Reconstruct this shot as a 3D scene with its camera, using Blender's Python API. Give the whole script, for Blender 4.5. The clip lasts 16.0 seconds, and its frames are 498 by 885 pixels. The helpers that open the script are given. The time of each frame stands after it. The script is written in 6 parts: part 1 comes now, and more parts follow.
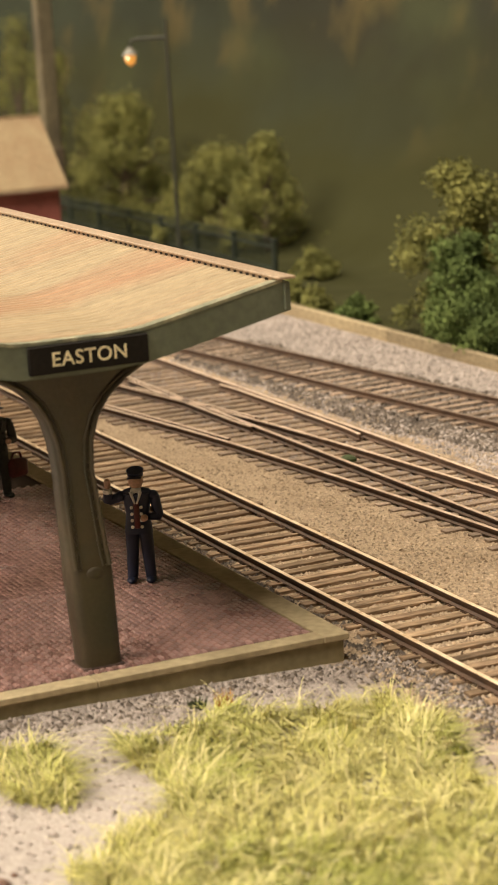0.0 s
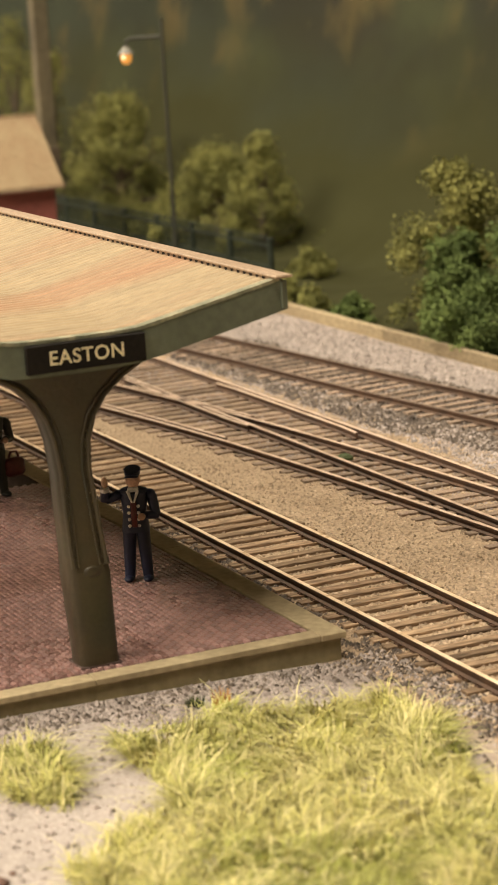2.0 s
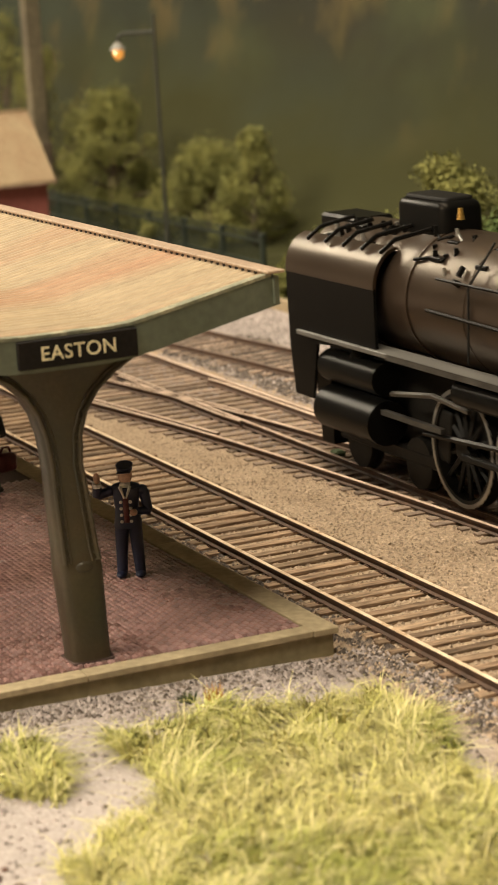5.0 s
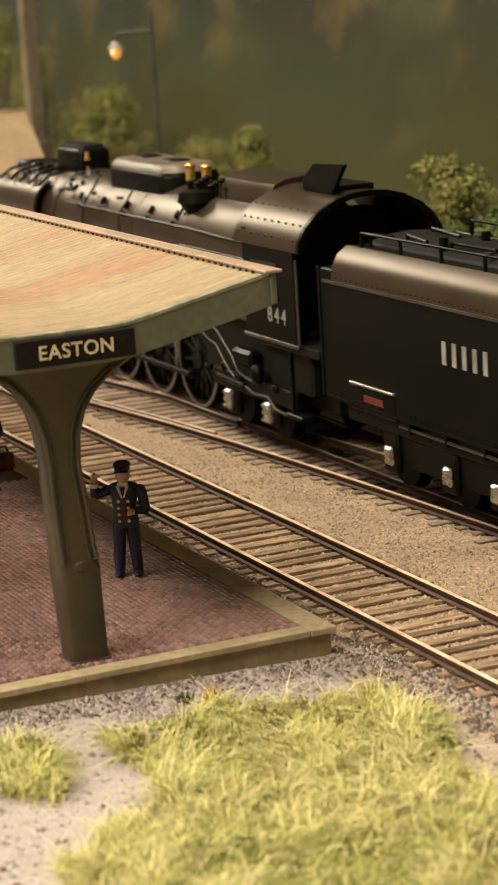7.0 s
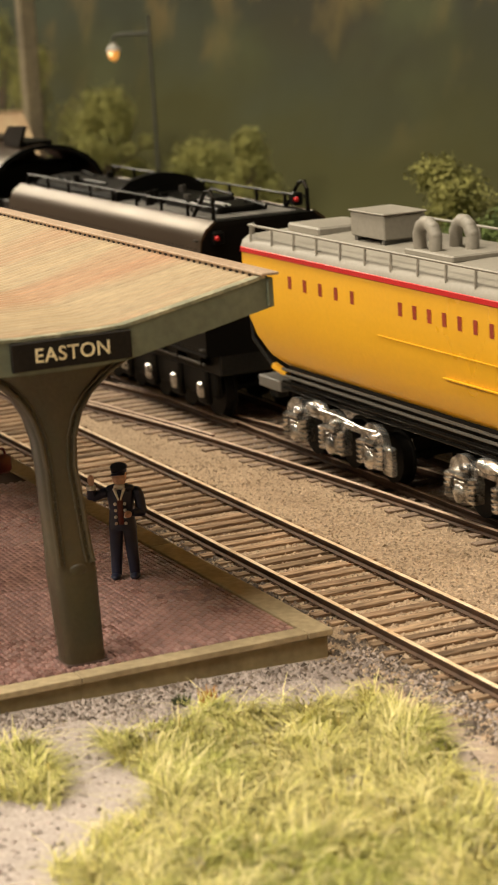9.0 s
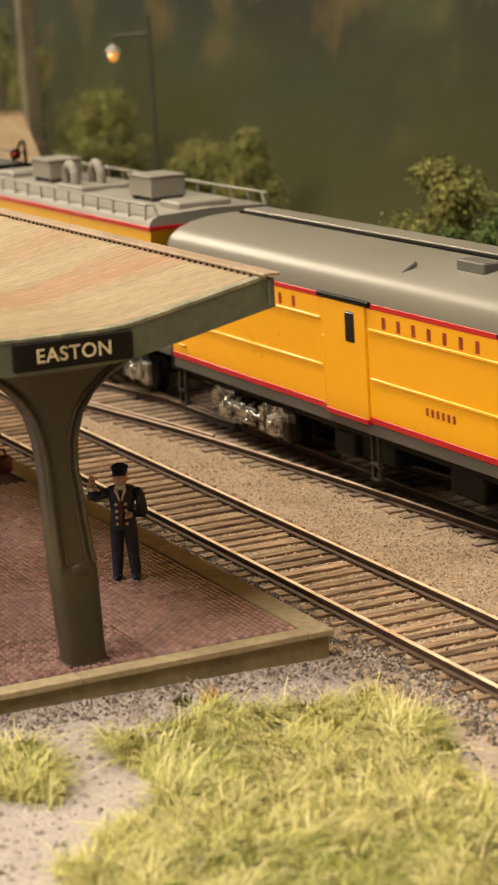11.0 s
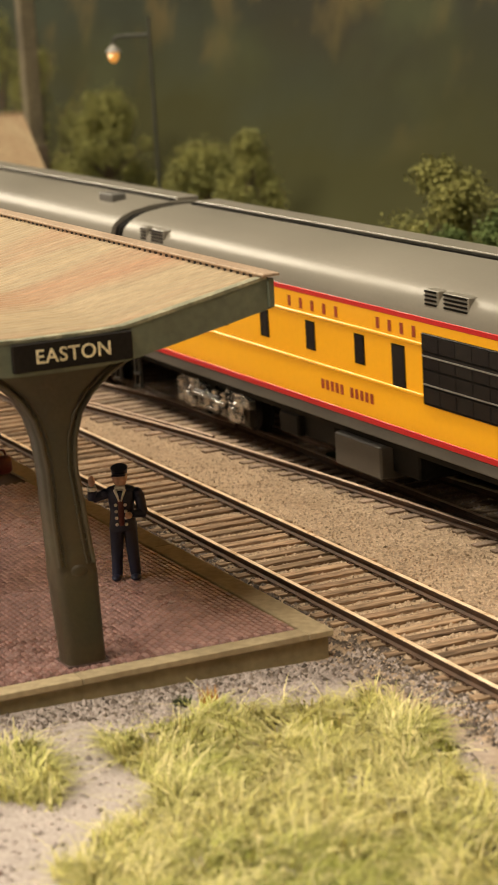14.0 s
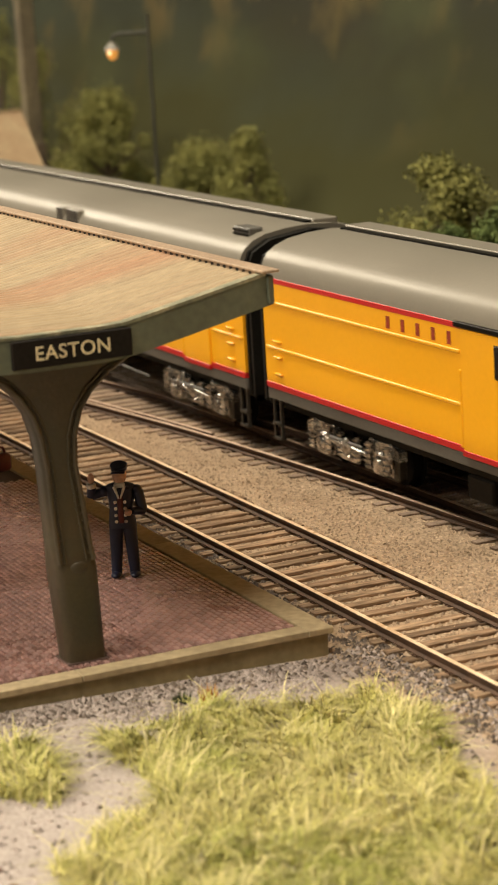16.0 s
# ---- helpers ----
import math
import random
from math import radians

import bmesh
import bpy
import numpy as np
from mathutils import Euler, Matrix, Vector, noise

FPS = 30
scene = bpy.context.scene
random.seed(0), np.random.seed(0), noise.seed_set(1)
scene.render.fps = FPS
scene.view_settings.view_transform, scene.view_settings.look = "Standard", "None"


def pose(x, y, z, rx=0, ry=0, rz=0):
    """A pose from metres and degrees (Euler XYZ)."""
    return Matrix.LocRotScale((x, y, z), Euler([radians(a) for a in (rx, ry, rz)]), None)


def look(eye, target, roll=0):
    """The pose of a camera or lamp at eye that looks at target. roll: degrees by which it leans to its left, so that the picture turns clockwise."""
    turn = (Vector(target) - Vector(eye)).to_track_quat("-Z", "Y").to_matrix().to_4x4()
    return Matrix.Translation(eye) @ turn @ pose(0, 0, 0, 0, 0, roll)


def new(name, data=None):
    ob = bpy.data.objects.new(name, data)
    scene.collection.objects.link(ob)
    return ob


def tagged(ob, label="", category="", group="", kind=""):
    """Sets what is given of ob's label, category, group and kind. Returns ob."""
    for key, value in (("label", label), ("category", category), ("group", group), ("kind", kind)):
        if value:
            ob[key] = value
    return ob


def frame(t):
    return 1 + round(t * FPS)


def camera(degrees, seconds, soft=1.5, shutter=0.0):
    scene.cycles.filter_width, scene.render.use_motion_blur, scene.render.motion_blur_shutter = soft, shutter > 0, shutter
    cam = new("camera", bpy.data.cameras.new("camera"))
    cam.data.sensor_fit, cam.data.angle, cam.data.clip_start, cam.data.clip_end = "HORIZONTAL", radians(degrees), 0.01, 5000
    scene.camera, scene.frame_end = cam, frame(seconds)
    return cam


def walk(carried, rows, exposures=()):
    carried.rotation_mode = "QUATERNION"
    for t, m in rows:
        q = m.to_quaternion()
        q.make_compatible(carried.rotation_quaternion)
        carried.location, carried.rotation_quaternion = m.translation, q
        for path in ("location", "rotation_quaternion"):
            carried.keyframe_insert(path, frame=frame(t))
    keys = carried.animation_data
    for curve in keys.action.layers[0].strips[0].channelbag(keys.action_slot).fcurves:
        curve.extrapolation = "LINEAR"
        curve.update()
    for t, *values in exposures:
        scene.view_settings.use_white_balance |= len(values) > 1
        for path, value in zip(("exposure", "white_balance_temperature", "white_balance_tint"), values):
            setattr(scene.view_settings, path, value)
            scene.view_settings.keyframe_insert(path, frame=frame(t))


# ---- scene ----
MM = 0.001
HFOV = 12.755
ROWS = [
    (0, (303.40, -158.06, 105.42), (-54.06, 0.50, 21.23), -3.388),
    (0.5, (303.48, -158.47, 105.42), (-53.85, 0.35, 21.20), -3.406),
    (1, (303.50, -158.10, 105.37), (-53.95, 0.46, 21.16), -3.422),
    (1.5, (303.36, -158.14, 105.50), (-53.95, 0.69, 21.23), -3.414),
    (2, (303.56, -158.41, 105.46), (-53.53, 0.85, 21.04), -3.417),
    (2.5, (303.31, -158.30, 105.30), (-53.66, 1.21, 20.89), -3.430),
    (3, (303.38, -157.96, 105.41), (-53.40, 1.81, 20.66), -3.423),
    (3.5, (303.41, -158.19, 105.32), (-53.22, 1.84, 20.45), -3.437),
    (4, (303.26, -158.11, 105.31), (-53.28, 2.06, 20.29), -3.444),
    (6.5, (303.57, -158.52, 105.40), (-52.69, 2.07, 20.01), -3.426),
    (7, (303.30, -158.19, 105.37), (-52.91, 2.51, 19.99), -3.437),
    (7.5, (303.33, -158.09, 105.37), (-52.88, 2.66, 20.12), -3.437),
    (8, (303.23, -158.26, 105.37), (-52.95, 2.58, 20.12), -3.438),
    (8.5, (303.11, -158.28, 105.47), (-52.94, 2.75, 20.07), -3.438),
    (9, (303.35, -157.86, 105.54), (-52.78, 3.10, 20.34), -3.427),
    (11.5, (303.18, -158.31, 105.37), (-52.89, 2.92, 20.40), -3.434),
    (12, (303.09, -158.29, 105.29), (-53.02, 2.80, 20.22), -3.434),
    (12.5, (303.16, -158.32, 105.25), (-52.90, 2.88, 20.19), -3.414),
    (13, (303.14, -158.20, 105.28), (-52.95, 2.98, 20.30), -3.397),
    (13.5, (303.02, -158.24, 105.27), (-53.15, 2.87, 20.47), -3.439),
    (14, (303.31, -158.07, 105.37), (-52.85, 3.03, 20.55), -3.428),
    (14.5, (303.03, -158.20, 105.21), (-53.02, 3.13, 20.31), -3.426),
    (15, (303.25, -158.26, 105.30), (-52.78, 3.02, 20.26), -3.435),
    (15.5, (303.03, -158.20, 105.21), (-53.05, 2.96, 20.17), -3.429),
    (16, (302.99, -158.11, 105.13), (-53.01, 3.17, 19.97), -3.448),
]


def mm(p):
    return tuple(c * MM for c in p)


cam = camera(HFOV, 16.0, soft=1.25, shutter=0.2)
cam.data.dof.use_dof = True
cam.data.dof.focus_distance = 0.395
cam.data.dof.aperture_fstop = 88
walk(cam, [(t, look(mm(e), mm(g), r)) for t, e, g, r in ROWS], [(0, 0.0), (4, 0.0), (7, 0.0), (9, -0.06), (12, -0.16), (16, -0.18)])

# ---- light: a warm-lit room with three unseen lamps, placed to suit ----
world = bpy.data.worlds.new("room_air")
world.use_nodes = True
world.node_tree.nodes["Background"].inputs[0].default_value = (1.0, 0.86, 0.66, 1)
world.node_tree.nodes["Background"].inputs[1].default_value = 0.04
scene.world = world


def unseen_lamp(x, y, sx, sy, watts):
    data = bpy.data.lights.new("unseen_panel_light", "AREA")
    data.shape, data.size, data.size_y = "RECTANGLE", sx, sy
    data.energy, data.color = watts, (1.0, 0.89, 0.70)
    ob = new("unseen_panel_light", data)
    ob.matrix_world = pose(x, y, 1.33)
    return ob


# overhead panel, then an added fill from the front, then one for roof highlights
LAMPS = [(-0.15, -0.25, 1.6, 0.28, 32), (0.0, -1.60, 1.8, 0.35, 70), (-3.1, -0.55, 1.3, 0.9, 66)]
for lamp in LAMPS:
    unseen_lamp(*lamp)


# ---- materials ----
def mat(name, c1, c2=None, rough=0.6, metal=0.0, coarse=120, fine=1500, bump=0.0, spread=0.35, vary=0.0, spec=0.5, stretch=None, c3=None, grain=0.25, tint=None):
    """Base colour from two noises, fine relief, and a change from piece to piece."""
    m = bpy.data.materials.new(name)
    m.use_nodes = True
    nt = m.node_tree
    n, l = nt.nodes, nt.links
    bsdf = n["Principled BSDF"]
    c2 = c2 or tuple(min(1, c * 0.72) for c in c1)
    co = n.new("ShaderNodeTexCoord")
    mp = n.new("ShaderNodeMapping")
    l.new(co.outputs["Object"], mp.inputs[0])
    mp.inputs["Scale"].default_value = stretch or (1, 1, 1)
    info = n.new("ShaderNodeObjectInfo")
    shift = n.new("ShaderNodeVectorMath")
    shift.operation = "SCALE"
    shift.inputs[0].default_value = (0.37, 0.21, 0.11)
    l.new(info.outputs["Random"], shift.inputs["Scale"])
    add = n.new("ShaderNodeVectorMath")
    l.new(mp.outputs[0], add.inputs[0])
    l.new(shift.outputs[0], add.inputs[1])
    a = n.new("ShaderNodeTexNoise")
    a.inputs["Scale"].default_value, a.inputs["Detail"].default_value = coarse, 5
    b = n.new("ShaderNodeTexNoise")
    b.inputs["Scale"].default_value, b.inputs["Detail"].default_value = fine, 3
    l.new(add.outputs[0], a.inputs["Vector"])
    l.new(add.outputs[0], b.inputs["Vector"])
    ramp = n.new("ShaderNodeValToRGB")
    ramp.color_ramp.elements[0].position, ramp.color_ramp.elements[1].position = 0.5 - spread / 2, 0.5 + spread / 2
    ramp.color_ramp.elements[0].color, ramp.color_ramp.elements[1].color = (*c2, 1), (*c1, 1)
    if c3:
        e = ramp.color_ramp.elements.new(0.5 + spread * 0.15)
        e.color = (*c3, 1)
    l.new(a.outputs[0], ramp.inputs[0])
    val = n.new("ShaderNodeMapRange")
    val.inputs["To Min"].default_value, val.inputs["To Max"].default_value = 1 - grain, 1 + grain * 0.9
    val.inputs["From Min"].default_value, val.inputs["From Max"].default_value = 0.3, 0.7
    l.new(b.outputs[0], val.inputs["Value"])
    piece = n.new("ShaderNodeMapRange")
    piece.inputs["To Min"].default_value, piece.inputs["To Max"].default_value = 1 - vary, 1 + vary
    l.new(info.outputs["Random"], piece.inputs["Value"])
    mul = n.new("ShaderNodeMath")
    mul.operation = "MULTIPLY"
    l.new(val.outputs[0], mul.inputs[0])
    l.new(piece.outputs[0], mul.inputs[1])
    hsv = n.new("ShaderNodeHueSaturation")
    l.new(ramp.outputs[0], hsv.inputs["Color"])
    l.new(mul.outputs[0], hsv.inputs["Value"])
    l.new(hsv.outputs[0], bsdf.inputs["Base Color"])
    rr = n.new("ShaderNodeMapRange")
    rr.inputs["To Min"].default_value, rr.inputs["To Max"].default_value = max(0.03, rough - 0.10), min(1, rough + 0.10)
    l.new(a.outputs[0], rr.inputs["Value"])
    l.new(rr.outputs[0], bsdf.inputs["Roughness"])
    bsdf.inputs["Metallic"].default_value = metal
    bsdf.inputs["Specular IOR Level"].default_value = spec
    # warms the highlights in the material itself, not through the lamps
    if tint:
        bsdf.inputs["Specular Tint"].default_value = (*tint, 1)
    if bump:
        bp = n.new("ShaderNodeBump")
        bp.inputs["Distance"].default_value = bump
        bp.inputs["Strength"].default_value = 0.7
        l.new(b.outputs[0], bp.inputs["Height"])
        l.new(bp.outputs[0], bsdf.inputs["Normal"])
    return m


def plain_glow(name, colour, strength):
    m = mat(name, colour, rough=0.2)
    b = m.node_tree.nodes["Principled BSDF"]
    b.inputs["Emission Color"].default_value = (*colour, 1)
    b.inputs["Emission Strength"].default_value = strength
    return m


def island_varied(m, low, high):
    """Adds a change of brightness from stone to stone, or blade to blade."""
    nt = m.node_tree
    hsv = next(x for x in nt.nodes if x.bl_idname == "ShaderNodeHueSaturation")
    geo = nt.nodes.new("ShaderNodeNewGeometry")
    r = nt.nodes.new("ShaderNodeMapRange")
    r.inputs["To Min"].default_value, r.inputs["To Max"].default_value = low, high
    nt.links.new(geo.outputs["Random Per Island"], r.inputs["Value"])
    nt.links.new(r.outputs[0], hsv.inputs["Value"])
    return m


M = {}
M["rail_side"] = mat("rusty_rail_side", (0.105, 0.056, 0.032), (0.06, 0.033, 0.02), 0.7, 0.1, 300, 2500, 0.00005)
# worn rail head; its metallic glint is put into a bright matt colour
M["rail_top"] = mat("worn_rail_head_with_glint", (0.88, 0.70, 0.50), (0.62, 0.44, 0.28), 0.30, 0.0, 160, 2000, spec=0.5, grain=0.12)
M["rail_old"] = mat("dull_brown_rail", (0.66, 0.49, 0.37), (0.46, 0.32, 0.225), 0.45, 0.0, 120, 2000, spec=0.4, grain=0.18)
M["tie"] = mat("weathered_brown_sleeper", (0.34, 0.235, 0.148), (0.15, 0.095, 0.06), 0.85, 0, 300, 2200, 0.0004, 0.45, 0.38, 0.2, (0.6, 0.12, 1), grain=0.45)
M["tie_old"] = mat("grey_brown_sleeper", (0.37, 0.27, 0.20), (0.19, 0.135, 0.098), 0.85, 0, 300, 2200, 0.0002, 0.5, 0.35, 0.2)
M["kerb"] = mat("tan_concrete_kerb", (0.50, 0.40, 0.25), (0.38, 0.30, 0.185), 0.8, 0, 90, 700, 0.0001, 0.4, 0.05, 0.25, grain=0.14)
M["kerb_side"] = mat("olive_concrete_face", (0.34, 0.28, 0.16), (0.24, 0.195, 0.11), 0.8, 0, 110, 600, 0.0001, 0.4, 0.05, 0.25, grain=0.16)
M["brick"] = mat("red_purple_paving_brick", (0.455, 0.28, 0.26), (0.30, 0.165, 0.14), 0.28, 0, 32, 2500, 0.00006, 0.4, 0.25, 0.9)
M["mortar"] = mat("dark_paving_joint", (0.10, 0.06, 0.05), (0.065, 0.04, 0.034), 0.8, 0, 60, 2000, 0.00005)
M["green"] = mat("olive_green_painted_iron", (0.052, 0.057, 0.035), (0.026, 0.029, 0.019), 0.40, 0, 55, 1300, 0.00008, 0.5, 0.0, 0.45, None, (0.064, 0.046, 0.025), grain=0.12)
M["fascia"] = mat("grey_green_painted_fascia", (0.145, 0.16, 0.112), (0.09, 0.10, 0.07), 0.5, 0, 70, 700, 0.00006, 0.4, grain=0.14)
M["roof"] = mat("weathered_tan_roof_board", (0.375, 0.278, 0.168), (0.365, 0.187, 0.107), 0.5, 0, 34, 1500, 0.00012, 0.30, 0.05, 0.35, (1.0, 0.24, 1), (0.35, 0.266, 0.165), grain=0.17)
_n = M["roof"].node_tree
_info = next(x for x in _n.nodes if x.bl_idname == "ShaderNodeObjectInfo")
_add = next(x for x in _n.nodes if x.bl_idname == "ShaderNodeVectorMath" and x.operation == "ADD")
_n.links.new(_info.outputs["Location"], _add.inputs[1])
M["worn_paint"] = mat("worn_pale_green_paint", (0.40, 0.355, 0.235), (0.20, 0.20, 0.135), 0.55, 0, 160, 1400, 0.0001, 0.22, grain=0.25)
M["roof_edge"] = mat("pale_brown_roof_edge", (0.40, 0.29, 0.20), (0.30, 0.205, 0.135), 0.6, 0, 70, 1500, 0.00005)
M["sign"] = mat("black_sign_board", (0.014, 0.011, 0.009), (0.010, 0.008, 0.007), 0.6, 0, 100, 1500, spec=0.15)
M["letter"] = mat("cream_lettering", (0.78, 0.68, 0.44), (0.62, 0.52, 0.32), 0.6, 0, 300, 2500)
M["leaf"] = island_varied(mat("olive_foliage", (0.31, 0.295, 0.092), (0.17, 0.17, 0.055), 0.85, 0, 60, 900, 0, 0.4, 0, 0.15), 0.62, 1.2)
M["leaf_green"] = island_varied(mat("green_foliage", (0.19, 0.245, 0.072), (0.095, 0.13, 0.042), 0.85, 0, 60, 900, 0, 0.4, 0, 0.15), 0.62, 1.2)
M["bark"] = mat("brown_bark", (0.12, 0.085, 0.05), (0.06, 0.045, 0.03), 0.9, 0, 200, 1500, 0.0002)
M["grass"] = island_varied(mat("dry_yellow_green_grass", (0.54, 0.515, 0.135), (0.335, 0.37, 0.068), 0.65, 0, 45, 700, 0, 0.5, 0, 0.2, None, (0.57, 0.52, 0.19), grain=0.15), 0.38, 1.35)
M["orange"] = mat("rust_orange_tuft", (0.50, 0.24, 0.05), (0.36, 0.16, 0.03), 0.7, 0, 200, 1500)
M["moss"] = mat("dark_green_tuft", (0.06, 0.08, 0.025), (0.03, 0.04, 0.015), 0.8, 0, 200, 1500)
M["stone_tan"] = island_varied(mat("tan_brown_fine_ballast", (0.48, 0.365, 0.26), (0.32, 0.235, 0.16), 0.85, 0, 80, 2500, 0, 0.4, 0, 0.2), 0.62, 1.32)
M["stone_lilac"] = island_varied(mat("lilac_grey_gravel", (0.44, 0.375, 0.345), (0.30, 0.25, 0.225), 0.85, 0, 60, 2500, 0, 0.5, 0, 0.2), 0.6, 1.25)
M["axle_silver"] = mat("bright_axle_box_metal", (0.74, 0.72, 0.69), (0.42, 0.41, 0.39), 0.28, 0.7, 300, 1500, 0.0001, grain=0.2)
M["straw"] = island_varied(mat("pale_straw_fibre", (0.80, 0.72, 0.36), (0.66, 0.56, 0.26), 0.7, 0, 60, 900, 0, 0.5, 0, 0.2), 0.7, 1.2)
M["rail_dark"] = mat("dark_siding_rail", (0.22, 0.155, 0.115), (0.14, 0.10, 0.075), 0.6, 0.0, 120, 2000, spec=0.3, grain=0.15)
M["edging"] = mat("brown_tan_edge_board", (0.37, 0.29, 0.18), (0.25, 0.19, 0.12), 0.8, 0, 60, 1200, 0.0001, 0.4, 0.15, 0.2, (0.4, 1, 1))
M["earth"] = mat("dark_brown_earth", (0.16, 0.085, 0.06), (0.09, 0.05, 0.035), 0.9, 0, 150, 1500, 0.0002)
M["stone_dark"] = island_varied(mat("dark_cinder_ballast", (0.165, 0.132, 0.108), (0.095, 0.074, 0.062), 0.85, 0, 80, 2500, 0, 0.4, 0, 0.2), 0.5, 1.5)
M["fence"] = mat("dark_green_iron_fence", (0.045, 0.055, 0.04), (0.026, 0.032, 0.024), 0.5, 0.1, 100, 1500, spec=0.3)
M["shed_roof"] = mat("tan_shed_roof", (0.37, 0.28, 0.165), (0.29, 0.185, 0.105), 0.7, 0, 60, 900, 0.00006, 0.5, 0, 0.3, (0.25, 2, 2))
M["shed_wall"] = mat("red_brick_shed_wall", (0.33, 0.105, 0.085), (0.24, 0.07, 0.055), 0.8, 0, 100, 1500, 0.00006, 0.4, 0.15)
M["lamp_metal"] = mat("dark_green_lamp_metal", (0.06, 0.06, 0.045), (0.04, 0.04, 0.03), 0.5, 0.1, 100, 1500)
M["pillar"] = mat("pale_brown_pillar", (0.18, 0.145, 0.085), (0.10, 0.08, 0.05), 0.8, 0, 60, 800, 0.0001)
M["bulb"] = plain_glow("glowing_amber_bulb", (0.85, 0.36, 0.07), 0.8)
M["bulb_core"] = plain_glow("glowing_lamp_core", (1.0, 0.78, 0.42), 3.0)
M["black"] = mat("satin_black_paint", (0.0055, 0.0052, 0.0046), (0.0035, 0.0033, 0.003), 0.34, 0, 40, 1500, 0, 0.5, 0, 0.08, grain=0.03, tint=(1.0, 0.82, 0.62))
# tint puts the tan highlight of the boiler top into its paint
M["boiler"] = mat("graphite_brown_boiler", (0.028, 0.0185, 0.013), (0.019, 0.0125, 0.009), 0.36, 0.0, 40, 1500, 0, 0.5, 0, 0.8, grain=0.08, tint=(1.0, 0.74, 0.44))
M["black_matt"] = mat("matt_black_running_gear", (0.013, 0.0115, 0.0095), (0.008, 0.007, 0.006), 0.55, 0, 80, 1500, spec=0.14)
M["steel"] = mat("grey_blackened_steel", (0.10, 0.092, 0.08), (0.06, 0.054, 0.047), 0.42, 0.6, 150, 1500, grain=0.05)
M["chrome"] = mat("bright_silver_truck", (0.86, 0.84, 0.81), (0.16, 0.155, 0.15), 0.22, 0.85, 420, 1500, 0.0002, 0.28, grain=0.25, spec=0.8)
M["yellow"] = mat("armour_yellow_paint", (0.80, 0.37, 0.011), (0.77, 0.352, 0.010), 0.32, 0, 25, 1000, 0, 0.5, 0, 0.4, grain=0.02)
M["wt_yellow"] = mat("mustard_yellow_paint", (0.74, 0.39, 0.020), (0.66, 0.34, 0.017), 0.30, 0, 18, 1000, 0, 0.5, 0, 0.45, grain=0.03)
M["red"] = mat("red_stripe_paint", (0.50, 0.014, 0.016), (0.43, 0.010, 0.012), 0.4, 0, 60, 1500, grain=0.03)
M["roof_grey"] = mat("harbour_mist_grey_roof", (0.22, 0.198, 0.162), (0.185, 0.167, 0.137), 0.37, 0.0, 20, 1200, 0, 0.5, 0, 0.5, grain=0.03, tint=(1.0, 0.9, 0.74))
M["skirt"] = mat("dark_grey_skirt", (0.115, 0.107, 0.094), (0.085, 0.078, 0.068), 0.5, 0, 60, 1500, grain=0.08)
M["deck"] = mat("grey_tank_deck", (0.27, 0.245, 0.205), (0.215, 0.195, 0.162), 0.5, 0, 40, 1200, grain=0.08)
M["glass"] = mat("dark_window_glass", (0.015, 0.013, 0.011), (0.010, 0.008, 0.008), 0.22, 0, 60, 1500, grain=0.03, spec=0.35)
M["silver"] = mat("silver_white_lettering", (0.30, 0.29, 0.265), (0.15, 0.145, 0.13), 0.4, 0.0, 200, 1500, grain=0.03)
M["brown_bar"] = mat("dark_red_lettering", (0.30, 0.035, 0.015), (0.22, 0.025, 0.012), 0.5, 0, 200, 1500)
M["gold"] = mat("brass_gold", (0.78, 0.50, 0.15), (0.65, 0.38, 0.10), 0.3, 0.8, 200, 1500, grain=0.03)
M["dust"] = mat("dusty_tan_dome_top", (0.17, 0.135, 0.09), (0.075, 0.06, 0.042), 0.4, 0, 60, 1500, 0, 0.5, grain=0.1)
M["bare_pipe"] = mat("bright_bare_pipe", (0.40, 0.38, 0.34), (0.30, 0.28, 0.25), 0.35, 0.7, 150, 1500, grain=0.05)
M["room_wall"] = mat("brown_grey_room_wall", (0.38, 0.325, 0.26), (0.34, 0.29, 0.235), 0.8, 0, 2, 60)
M["room_floor"] = mat("dark_room_carpet", (0.15, 0.12, 0.092), (0.11, 0.09, 0.07), 0.9, 0, 4, 60)
M["table"] = mat("dark_table_edge", (0.10, 0.08, 0.06), (0.07, 0.055, 0.04), 0.6, 0, 10, 100)
M["navy"] = mat("navy_blue_figure_paint", (0.015, 0.018, 0.048), (0.010, 0.012, 0.032), 0.5, 0, 300, 1500, grain=0.03)
M["skin"] = mat("tan_figure_paint", (0.55, 0.33, 0.22), (0.46, 0.27, 0.18), 0.6, 0, 300, 1500)
M["white"] = mat("white_figure_paint", (0.72, 0.68, 0.62), (0.6, 0.56, 0.5), 0.6, 0, 300, 1500)
M["coat"] = mat("dark_olive_figure_paint", (0.035, 0.032, 0.022), (0.022, 0.02, 0.015), 0.6, 0, 300, 1500)
M["bag"] = mat("dark_red_bag_paint", (0.13, 0.022, 0.018), (0.08, 0.015, 0.012), 0.45, 0, 300, 1500)


